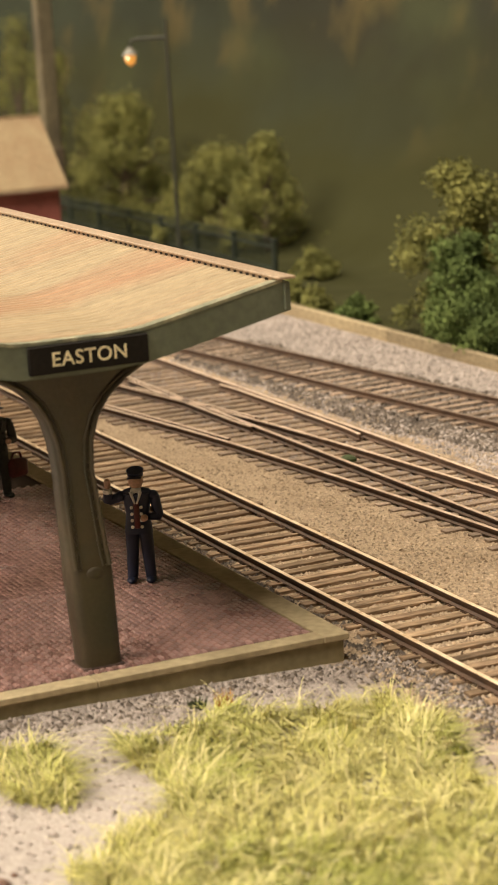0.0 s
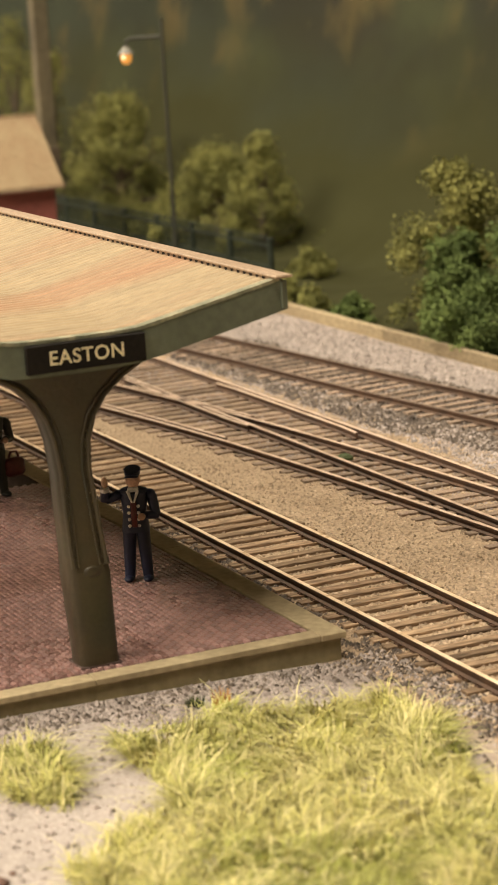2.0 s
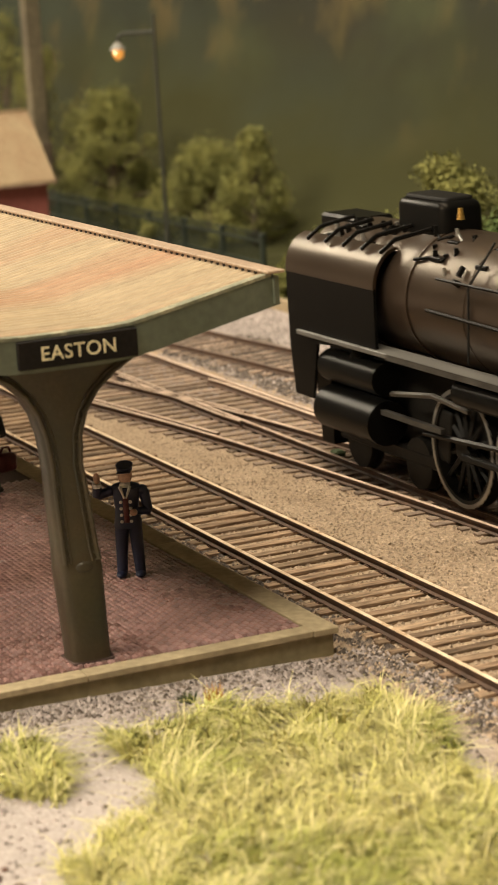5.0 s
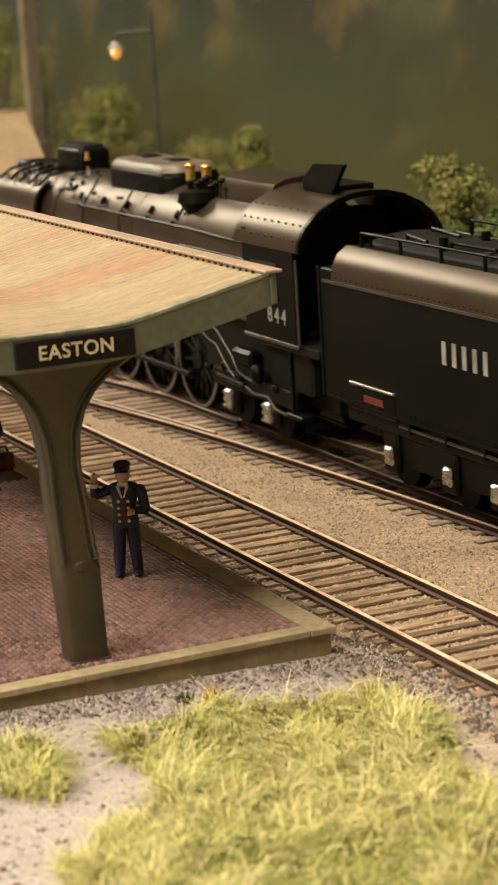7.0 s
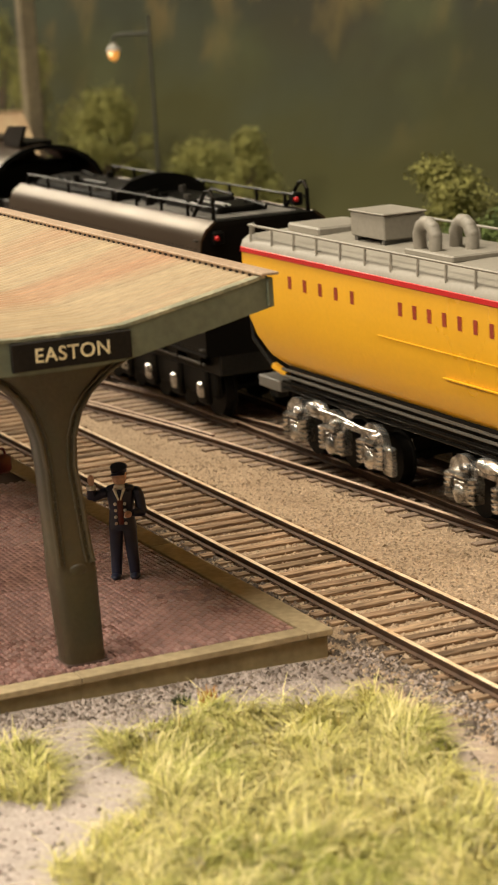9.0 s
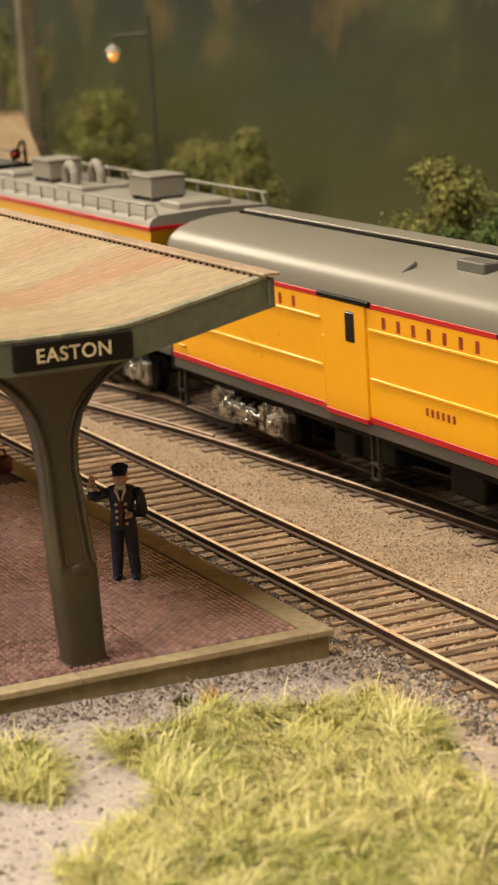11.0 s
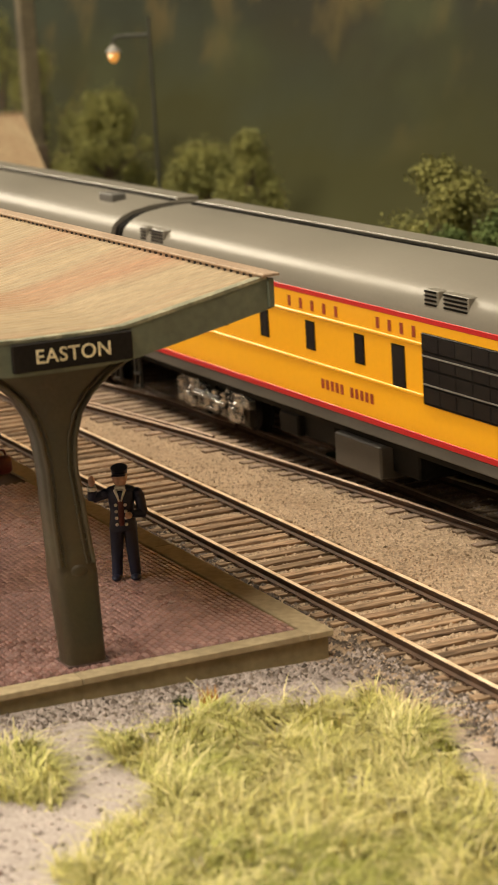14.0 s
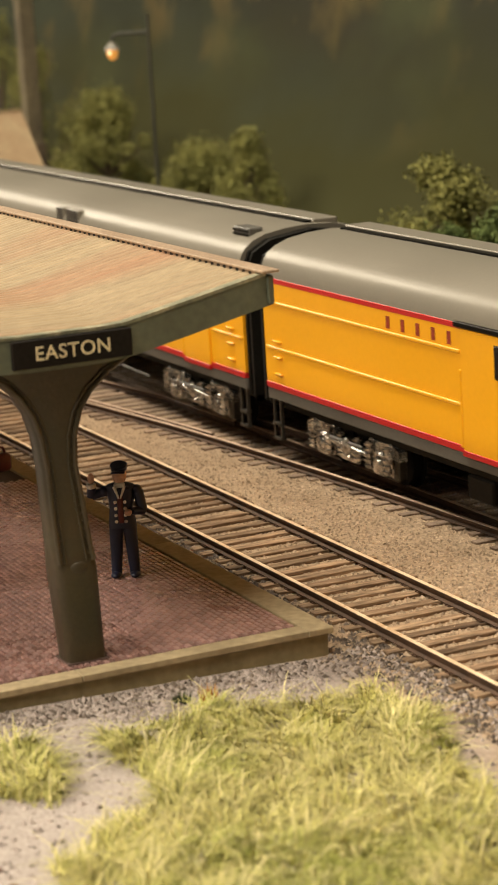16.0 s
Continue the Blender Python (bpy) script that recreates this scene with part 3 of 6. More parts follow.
def scatter(n, x0, x1, y0, y1, seed, keep=None):
    r = np.random.default_rng(seed)
    p = np.column_stack([r.uniform(x0, x1, n), r.uniform(y0, y1, n)])
    if keep is not None:
        p = p[np.array([keep(a, b) for a, b in p])]
    return p


def off_platform(x, y):
    return not (x < 4.3 and -90 < y < -9.9)


stones("ballast", scatter(64000, -270, 70, -9.9, 80, 1, off_platform), 0.18, 0.52, "stone_tan", "tan fine ballast between and beside the sleepers", 1)
stones("ballast", scatter(15000, -270, 60, 44, 84, 14, lambda x, y: noise.noise(Vector((x * 0.05, y * 0.08, 31))) > -0.25), 0.2, 0.55, "stone_lilac", "pinkish-grey ballast about the second line", 14)
sx_, sy_ = [p[0] for p in siding_line], [p[1] for p in siding_line]


def by_siding(x, y):
    d = y - float(np.interp(x, sx_, sy_))
    w = 9 * noise.noise(Vector((x * 0.035, y * 0.035, 8)))
    return -27 + 1.5 * w < d < 17 + 1.6 * w


stones("ballast", scatter(14000, -340, -90, 74, 131, 2, lambda x, y: not by_siding(x, y) or noise.noise(Vector((x * 0.1, y * 0.1, 1))) > 0.2), 0.35, 0.8, "stone_lilac", "lilac-grey gravel round the siding", 2)
stones("ballast", scatter(20000, -340, -90, 74, 131, 3, by_siding), 0.35, 0.9, "stone_dark", "dark cinders round the siding", 3)


def rough_gravel(x, y):
    """Coarse stones near the platform and the track, fine sand further off."""
    d = min(x - 4 if y < -10 else 99, 3.5 * max(0, -5 - y) if x > 4 else 99)
    return d < 14 + 9 * noise.noise(Vector((x * 0.08, y * 0.08, 44))) or noise.noise(Vector((x * 0.9, y * 0.9, 4))) > 0.25


def bare(x, y):
    return off_platform(x, y) and y < -4 + 0.06 * x and rough_gravel(x, y)


stones("gravel", scatter(22000, 3, 75, -92, 6, 4, bare), 0.26, 0.66, "stone_lilac", "pale grey gravel before the platform end", 4)
stones("gravel", scatter(5200, 3, 60, -92, 4, 5, lambda x, y: bare(x, y) and (x < 13 or y > -16)), 0.3, 0.72, "stone_dark", "dark stones among the pale gravel", 5)


stones("ballast", scatter(5200, -150, 60, -10, -1.5, 15, lambda x, y: off_platform(x, y) and noise.noise(Vector((x * 0.3, y * 0.3, 21))) > -0.15), 0.25, 0.7, "stone_dark", "dark brown cinders between kerb and rail", 15)


def blob(x, y, cx, cy, rx, ry):
    return ((x - cx) / rx) ** 2 + ((y - cy) / ry) ** 2 + 0.9 * noise.noise(Vector((x * 0.12, y * 0.12, 2)))


def grassy(x, y):
    """One broad patch that narrows to a point by the platform, and a tuft apart from it."""
    wide = blob(x, y, 62, -34, 48, 27)
    tongue = blob(x, y, 36, -48, 17, 13)
    low = blob(x, y, 66, -62, 30, 22)
    tip = blob(x, y, 27, -24, 12, 15)
    left = blob(x, y, 28, -72, 12.5, 6.5)
    near = -57.5 - 22 * max(0.0, min(1.0, (x - 49) / 15))
    far = -13.0 - 0.3 * max(0, x - 38) + 3.0 * noise.noise(Vector((x * 0.15, 3, 5)))
    return ((min(wide, tongue, low, tip) < 1.0 and near < y < far and x > (24 if y > -36 else 20) + 4 * noise.noise(Vector((y * 0.2, 1, 7)))) or left < 1.0) and x > 14 and (x - 15) ** 2 + (y + 39) ** 2 > 16


def grass(n, seed, material, label, where, h0=1.6, h1=5.2):
    r = random.Random(seed)
    verts, faces = [], []
    made = 0
    while made < n:
        x, y = r.uniform(8, 112), r.uniform(-92, 0)
        if not where(x, y):
            continue
        clump = noise.noise(Vector((x * 0.25, y * 0.25, 12)))
        if clump < -0.12 and r.random() < 0.85:
            continue
        made += 1
        h = r.uniform(h0, h1) * (0.85 + 0.6 * clump)
        a = 2.2 * noise.noise(Vector((x * 0.09, y * 0.09, 60))) * 3.14 + r.gauss(0, 0.9)
        lean = r.uniform(0.5, 1.75)
        w = r.uniform(0.055, 0.11)
        dx, dy = math.cos(a), math.sin(a)
        k = len(verts)
        z = ground_z(x, y) - 0.1
        for f, ww in ((0, 1.0), (0.55, 0.85), (1.0, 0.3)):
            px, py = x + dx * h * lean * f * f * 0.9, y + dy * h * lean * f * f * 0.9
            pz = z + h * f * (1 - 0.42 * lean * f)
            verts.append((px - dy * w * ww, py + dx * w * ww, pz))
            verts.append((px + dy * w * ww, py - dx * w * ww, pz))
        faces += [(k, k + 1, k + 3, k + 2), (k + 2, k + 3, k + 5, k + 4)]
    return tagged(new("grass", fast_mesh("grass", verts, faces, material)), label, "grass", "", "stuff")


grass(33000, 11, "grass", "dry yellow-green static grass on gravel", grassy)


grass(2000, 17, "straw", "long pale straw fibres among the grass", grassy, 4.0, 8.0)


def tuft(name, x, y, height, material, label, n=60):
    r = random.Random(int(x * 10))
    verts, faces = [], []
    z0 = ground_z(x, y) - 0.1
    for i in range(n):
        a, d, h = r.uniform(0, 6.28), r.uniform(0, 1.1), height * r.uniform(0.5, 1)
        px, py, k = x + math.cos(a) * d, y + math.sin(a) * d, len(verts)
        verts += [(px - 0.14, py - 0.1, z0), (px + 0.14, py + 0.1, z0), (px + math.cos(a) * 0.6, py + math.sin(a) * 0.6, z0 + h)]
        faces.append((k, k + 1, k + 2))
    return tagged(new(name, fast_mesh(name, verts, faces, material)), label, "plant tuft")


tuft("weed_tuft", 17.4, -37.6, 4.2, "orange", "rust-orange weed tuft at the gravel edge")
tuft("weed_tuft", 13.4, -40.2, 2.4, "moss", "dark green weed tuft in the gravel", 50)

for ex, ey, er in ((62, -86.5, 1.3), (57.5, -86, 0.8), (66, -84.6, 1.1), (60, -84.4, 0.6), (48, -83.5, 0.7)):
    ball(bm := B(), (ex, ey, ground_z(ex, ey) + 0.1), er, er * 0.8, er * 0.45, 8, 6)
    for v in bm.verts:
        v.co += Vector((0, 0, 0.25 * noise.noise(v.co * 1.3)))
    solo("earth_clod", bm, "earth", "dark brown earth clod on the gravel", "clod", group="earth clods")

# ---- platform ----
PT = 2.3
platform = thing("platform", (0, 0, 0), "low brick-paved station platform with tan concrete kerb", "platform", "", "structure")
part("base", box(B(), -520, 0.6, -86, -14.6, -3.2, PT - 0.35), "mortar", platform, "dark brick joints")


def kerb(x0, x1, y0, y1):
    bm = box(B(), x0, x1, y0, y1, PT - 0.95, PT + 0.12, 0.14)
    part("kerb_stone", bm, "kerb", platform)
    return bm


for x1 in np.arange(4.2, -500, -64):
    kerb(float(x1) - 63.9, float(x1), -14.5, -10.2)
    kerb(float(x1) - 63.9 if x1 < 4 else -59.7, float(x1) if x1 < 4 else 0.5, -90, -85.8)
for y0, y1 in ((-89.9, -52.1), (-52.0, -14.6)):
    kerb(0.6, 4.1, y0, y1)
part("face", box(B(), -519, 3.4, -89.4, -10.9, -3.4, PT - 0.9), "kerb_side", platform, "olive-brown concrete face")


def brick_spots():
    out = []
    row = 0
    y = -85.2
    while y < -15.0:
        x = 0.1 - (0.95 if row % 2 else 0)
        while x > -125:
            if y > -62 or x > -40:
                out.append((x - 0.92, y))
            x -= 1.9
        y += 0.97
        row += 1
    return out


def brick_block(lx=1.8, ly=0.9, h=0.5):
    bm = B()
    bmesh.ops.create_cube(bm, size=1, matrix=Matrix.Diagonal((lx, ly, h, 1)))
    for v in bm.verts:
        if v.co.z > 0:
            v.co.x *= 0.80
            v.co.y *= 0.66
    return bm


BRICK = mesh_from("brick", brick_block(), "brick", smooth=0)


# ---- canopy ----
canopy = thing("platform_canopy", (0, 0, 0), "weathered board canopy on an olive green iron column beside the track", "platform canopy")
CX, CY = -4.6, -50.2


def column(cx):
    """A cast column that leans a little, swelling at the foot and spreading into a bracket, with a rivetted bead along each edge."""
    levels = [(PT, 1.45, 3.3, 2.9), (3.6, 1.4, 3.2, 2.85), (12, 1.0, 3.38, 2.95), (16.6, 0.8, 3.5, 3.05), (18.2, 0.72, 3.42, 2.85), (20.5, 0.55, 3.32, 2.5), (28, 0.0, 3.15, 2.3), (33, -0.35, 2.95, 2.2), (37.5, -0.5, 3.35, 2.2), (41, -0.45, 4.4, 2.2), (43.9, -0.3, 6.2, 2.2), (46.4, 0, 8.9, 2.2), (48.4, 0, 12.4, 2.2), (49.8, 0, 16.5, 2.2), (50.6, 0, 20, 2.2)]
    bm = B()
    rings = []
    for z, off, d, w in levels:
        ring = []
        for k in range(20):
            a = 2 * math.pi * k / 20
            ca, sa = math.cos(a), math.sin(a)
            ring.append(bm.verts.new((cx + w * math.copysign(abs(ca) ** 0.45, ca), CY + off + d * math.copysign(abs(sa) ** 0.45, sa), z)))
        rings.append(ring)
    for a, b in zip(rings, rings[1:]):
        for k in range(20):
            m = (k + 1) % 20
            bm.faces.new((a[k], a[m], b[m], b[k]))
    bm.faces.new(rings[0][::-1])
    bm.faces.new(rings[-1])
    bmesh.ops.recalc_face_normals(bm, faces=bm.faces[:])
    col = part("column", bm, "green", canopy, smooth=45)
    foot = B()
    box(foot, cx - 2.95, cx + 2.95, CY + 1.45 - 3.36, CY + 1.45 + 3.36, PT - 0.1, PT + 0.3, 0.1)
    part("base_plate", foot, "mortar", col, "dark brown base line")
    for sgn in (1, -1):
        arm = [(12, 49.4), (18, 50.8), (27, 52.8), (33, 54.2), (33, 56.2), (12, 51.6)]
        part("bracket", prism(B(), [(CY + sgn * y, z) for y, z in arm], cx - 2.1, cx + 2.1), "green", col, smooth=25)
        line = [(cx + w + 0.1, CY + off + sgn * (d - 0.75), z) for z, off, d, w in levels[4:]]
        part("edge_bead", pipe(B(), line, 0.42, 8), "green", col)
        inner = [(cx + w + 0.02, CY + off + sgn * (d - 1.75), z) for z, off, d, w in levels[4:-1]]
        part("panel_bead", pipe(B(), inner, 0.22, 6), "green", col)
        rv = B()
        for (xa, ya, za), (xb, yb, zb) in zip(line, line[1:]):
            n = max(1, int((Vector((xb, yb, zb)) - Vector((xa, ya, za))).length / 1.1))
            for k in range(n):
                f = k / n
                ball(rv, (xa + (xb - xa) * f - 0.05, ya + (yb - ya) * f - sgn * 0.5, za + (zb - za) * f), 0.2, u=6, v=4)
        part("rivets", rv, "green", col)
    lug = B()
    ball(lug, (cx + 2.75, CY + 1.0, 17.2), 0.5, 1.6, 1.0)
    part("boss", lug, "green", col)
    return col


for k in range(5):
    column(CX - 108 * k)
XE = 1.0
XW = -420.0


def roof_z(y):
    d = abs(y - CY)
    return 53.0 + max(0, d - 9) * 0.19 + max(0, d - 5) ** 2 * 0.0004


# boards laid across, each one a raised strip with a groove beside it
def board_mesh():
    bm = B()
    n = 24
    ys = [CY - 32.6 + 65.2 * i / n for i in range(n + 1)]
    cross = [(-1.15, -0.3), (-1.12, 0.10), (-0.80, 0.36), (0.0, 0.42), (0.80, 0.36), (1.12, 0.10), (1.15, -0.3)]
    rings = [[bm.verts.new((a, y, roof_z(y) + u)) for a, u in cross] for y in ys]
    for ra, rb in zip(rings, rings[1:]):
        for i in range(7):
            j = (i + 1) % 7
            bm.faces.new((ra[i], ra[j], rb[j], rb[i]))
    bm.faces.new(rings[0])
    bm.faces.new(rings[-1])
    bmesh.ops.recalc_face_normals(bm, faces=bm.faces[:])
    return mesh_from("roof_board", bm, "roof", smooth=50)


BOARD = board_mesh()
x = XE - 2.6
while x > XW:
    o = new("roof_board", BOARD)
    o.parent = canopy
    o.location = mm((x, 0, rng.uniform(-0.05, 0.05)))
    x -= 2.34
for s in (1, -1):
    under = [(CY + s * a, roof_z(CY + s * a) - 0.3) for a in (0, 8, 16, 24, 32.6)]
    part("roof_deck", prism(B(), under + [(y, z - 1.0) for y, z in under[::-1]], XW, XE - 0.9), "fascia", canopy)
    ye = CY + s * 33.4
    ze = roof_z(CY + s * 32.6)
    # long edge: face board and a flat cap with an upturned lip
    part("edge_board", box(B(), XW, XE + 0.6, min(ye, ye + s * 0.9), max(ye, ye + s * 0.9), ze - 4.0, ze + 0.3, 0.1), "fascia", canopy)
    part("edge_cap", box(B(), XW, XE + 1.4, min(ye - s * 1.3, ye + s * 1.6), max(ye - s * 1.3, ye + s * 1.6), ze + 0.75, ze + 1.2, 0.12), "roof_edge", canopy, "pale brown edge cap")
    # end fascia following the roof
    prof = [(CY + s * a, roof_z(CY + s * a) + 0.5) for a in (0, 6, 10, 14, 18, 22, 26, 30, 33.3)]
    low = [(CY + s * a, roof_z(CY + s * a) - (4.9 - 0.01 * a)) for a in (34.6, 30, 26, 22, 18, 14, 10, 6, 0)]
    part("end_fascia", prism(B(), prof + low, XE - 0.9, XE), "fascia", canopy, smooth=25)
    part("end_lap", prism(B(), [(y, z - 0.4) for y, z in prof] + [(y, z + 0.1) for y, z in prof[::-1]], XE - 1.7, XE + 0.12), "worn_paint", canopy, "chipped pale green paint along the roof end", smooth=25)
    # closing strip under the cap; black blocks stand for the shaded gap at boards
    yf = ye - s * 0.9
    part("cap_strip", box(B(), XW, XE - 0.2, min(yf, yf + s * 0.7), max(yf, yf + s * 0.7), ze - 0.4, ze + 0.8), "roof_edge", canopy)
    notch = mesh_from("notch", box(B(), -0.5, 0.5, min(yf - s * 0.06, yf + s * 0.3), max(yf - s * 0.06, yf + s * 0.3), ze + 0.22, ze + 0.76), "sign", smooth=0)
    for k in range(70):
        o = new("notch", notch)
        o.parent = canopy
        o.location = mm((XE - 3.77 - 2.34 * k, 0, 0))

sign = thing("station_sign", (XE + 0.9, CY + 1.4, 50.95), "black station name board with cream capital letters EASTON", "sign")
part("board", box(B(), -0.85, 0.0, -9.3, 9.3, -2.1, 2.1, 0.15), "sign", sign)


def lettering(name, text, size, material, parent, at, rot, label, spacing=1.0, bold=0.0):
    cu = bpy.data.curves.new(name, "FONT")
    cu.body, cu.size, cu.align_x, cu.align_y = text, size * MM, "CENTER", "CENTER"
    cu.extrude, cu.space_character, cu.offset = 0.06 * MM, spacing, bold * MM
    tmp = bpy.data.objects.new(name, cu)
    me = bpy.data.meshes.new_from_object(tmp)
    bpy.data.objects.remove(tmp)
    me.materials.clear()
    me.materials.append(M[material])
    ob = new(name, me)
    ob.parent = parent
    ob.matrix_local = pose(*mm(at), *rot)
    if label:
        tagged(ob, label=label)
    return ob


lettering("lettering", "EASTON", 2.95, "letter", sign, (0.04, 0.0, -0.1), (90, 0, 90), "cream capital letters", 1.08, 0.04)


# ---- painted figures on the platform ----
def figure(name, x, y, facing, label, coat, trousers, wave, bag):
    """A figurine: one plain mesh."""
    bm = B()

    def mark(slot):
        for f in bm.faces:
            if f not in seen:
                f.material_index = slot
                seen.add(f)

    seen = set()
    for s in (-1, 1):
        rod(bm, (s * 1.4, 0, 0.5), (s * 0.95, 0, 9.8), 0.78, 1.12, 10)
        ball(bm, (s * 1.45, -0.5, 0.5), 0.8, 1.5, 0.6)
    mark(trousers)
    rod(bm, (0, 0, 8.6), (0, 0, 12), 2.15, 1.8, 12)
    rod(bm, (0, 0, 12), (0, 0, 15.4), 1.8, 2.2, 12)
    ball(bm, (0, 0, 15.3), 2.5, 1.5, 1.1)
    for s in (-1, 1):
        ball(bm, (s * 2.4, 0, 14.9), 0.9)
    rod(bm, (2.6, 0, 14.8), (3.2, -0.3, 11.4), 0.85, 0.75)
    rod(bm, (3.2, -0.3, 11.4), (1.6, -2.0, 11.6), 0.75, 0.65)
    if wave:
        rod(bm, (-2.5, 0, 14.8), (-4.3, -0.4, 14.2), 0.85, 0.75)
        rod(bm, (-4.3, -0.4, 14.2), (-4.2, -1.0, 15.8), 0.75, 0.65)
    else:
        rod(bm, (-2.6, 0, 14.8), (-3.1, -0.3, 9.2), 0.85, 0.7)
    for v in bm.verts:
        if 7 < v.co.z < 15.6 and abs(v.co.x) < 2.4:
            v.co.y *= 0.68
    mark(coat)
    rod(bm, (0, 0, 15.8), (0, 0, 16.9), 0.85, 0.8)
    ball(bm, (0, -0.1, 17.5), 1.15, 1.25, 1.45)
    ball(bm, (1.2, -2.2, 11.6), 0.6)
    if wave:
        ball(bm, (-4.15, -1.15, 17.4), 0.55, 0.35, 1.0)
    mark(2)
    for k in range(4):
        for s in (-1, 1):
            ball(bm, (s * 0.72, -1.55, 9.9 + k * 1.12), 0.3, 0.2, 0.3, 6, 5)
    box(bm, -0.85, 0.85, -1.2, 0.4, 15.5, 16.4, 0.25)
    for s in (-1, 1):
        rod(bm, (s * 0.75, -1.25, 15.9), (s * 0.15, -1.7, 13.9), 0.3, 0.12, 6)
    if wave:
        rod(bm, (-4.2, -1.0, 15.8), (-4.2, -1.1, 16.5), 0.72)
    mark(3 if wave else coat)
    if wave:
        box(bm, -0.42, 0.42, -1.62, -0.9, 9.6, 14.2, 0.15)
        mark(4)
    rod(bm, (0, 0.05, 18.4), (0, 0.0, 19.0), 1.2, 1.2, 14)
    rod(bm, (0, 0.05, 18.9), (0, -0.1, 19.3), 1.2, 1.32, 14)
    box(bm, -1.05, 1.05, -2.0, -0.8, 18.2, 18.45, 0.12)
    mark(coat)
    if bag:
        box(bm, -2.0, 2.0, -1.1, 1.1, 3.6, 7.4, 0.7)
        for f in bm.faces:
            if f not in seen:
                for v in f.verts:
                    v.tag = True
        for v in bm.verts:
            if v.tag:
                v.co += Vector((3.6, -0.2, 0))
        pipe(bm, [(2.6, -0.2, 7.5), (3.0, -0.3, 8.6), (4.2, -0.3, 8.6), (4.6, -0.2, 7.5)], 0.25)
        mark(4)
    bmesh.ops.scale(bm, vec=(1.14, 1.14, 1.02), verts=bm.verts[:])
    me = mesh_from(name, bm, "navy", "coat", "skin", "white", "bag", smooth=60)
    ob = tagged(new(name, me), label, "figurine")
    ob.matrix_world = pose(*mm((x, y, PT + 0.02)), 0, 0, facing)
    return ob


figure("conductor_figurine", -43.4, -25.8, 62, "navy uniformed figurine waving, standing on brick platform", 0, 0, True, False)
figure("traveller_figurine", -119.2, -26.2, 100, "dark coated figurine carrying a red bag on the platform", 1, 1, False, True)

# ---- beyond the tracks: kerb wall, fence, lamp, shed, trees ----
edge = thing("edge_wall", (0, 0, 0), "low tan board wall along the yard's edge", "wall", "", "structure")
for x in np.arange(-640, 400, 130):
    part("wall_board", box(B(), float(x), float(x) + 129.7, 132.0, 134.0, -4.0, 1.5, 0.3), "edging", edge)

FY = 170


def build_fence():
    f = thing("iron_fence", (0, FY, -3), "dark green iron picket fence behind the yard", "fence")
    picket = B()
    rod(picket, (0, 0, 0.5), (0, 0, 12.4), 0.34, seg=6)
    rod(picket, (0, 0, 12.4), (0, 0, 13.8), 0.55, 0.05, seg=6)
    pm = mesh_from("picket", picket, "fence")
    post = B()
    box(post, -0.8, 0.8, -0.8, 0.8, 0, 12.4, 0.15)
    box(post, -1.1, 1.1, -1.1, 1.1, 12.4, 13.0, 0.2)
    pom = mesh_from("post", post, "fence")
    x = -404
    i = 0
    while x > -760:
        o = new("post" if i % 12 == 0 else "picket", pom if i % 12 == 0 else pm)
        o.parent = f
        o.location = mm((x, 0, 0))
        x -= 2.9
        i += 1
    for z in (2.0, 9.6):
        part("fence_rail", box(B(), -760, -404, -0.5, 0.5, z, z + 1.0), "fence", f)


build_fence()


def street_lamp(x, y, z):
    l = thing("street_lamp", (x, y, z), "tall grey-green street lamp with glowing amber globe", "street lamp")
    bm = B()
    rod(bm, (0, 0, 0), (0, 0, 8), 1.3, 1.0)
    rod(bm, (0, 0, 8), (0, 0, 89), 0.85, 0.65)
    part("pole", bm, "lamp_metal", l)
    bm = B()
    pipe(bm, [(0, 0, 82.5), (-9, -8.6, 82.4), (-10.6, -10.2, 81.6), (-11.0, -10.6, 79.4)], 0.75)
    part("arm", bm, "lamp_metal", l)
    bm = B()
    rod(bm, (-11, -10.6, 76.6), (-11, -10.6, 79.4), 3.1, 0.8, 16)
    part("shade", bm, "deck", l, "grey enamel shade")
    bm = B()
    ball(bm, (-11, -10.6, 75.4), 2.1, 2.1, 2.8, 14, 10)
    part("globe", bm, "bulb", l, "glowing amber glass globe")
    ball(bm := B(), (-9.9, -12.2, 75.4), 0.6)
    part("bulb", bm, "bulb_core", l, "bright lamp bulb")


street_lamp(-484, 167, -3)


def shed():
    s = thing("brick_shed", (0, 0, 0), "small red brick shed with tan pitched roof", "shed")
    x0, x1, y0, y1 = -557, -509.5, 92, 129
    bm = B()
    prism_y(bm, [(x0, -4), (x1, -4), (x1, 26.4), ((x0 + x1) / 2, 49), (x0, 26.4)], y0, y1)
    part("wall", bm, "shed_wall", s)
    xm = (x0 + x1) / 2
    for sgn in (1, -1):
        a = (xm, 51.6), (xm + sgn * 27.0, 26.2)
        part("roof", prism_y(B(), [a[0], a[1], (a[1][0], a[1][1] - 1.4), (xm, 50.0)], y0 - 2.5, y1 + 2.5), "shed_roof", s)
        part("gutter", box(B(), min(xm + sgn * 26.6, xm + sgn * 27.6), max(xm + sgn * 26.6, xm + sgn * 27.6), y0 - 2.5, y1 + 2.6, 24.6, 25.6, 0.1), "roof_edge", s)
    part("ridge_cap", box(B(), xm - 0.8, xm + 0.8, y0 - 2.6, y1 + 2.6, 51.2, 52.0, 0.2), "shed_roof", s)


shed()

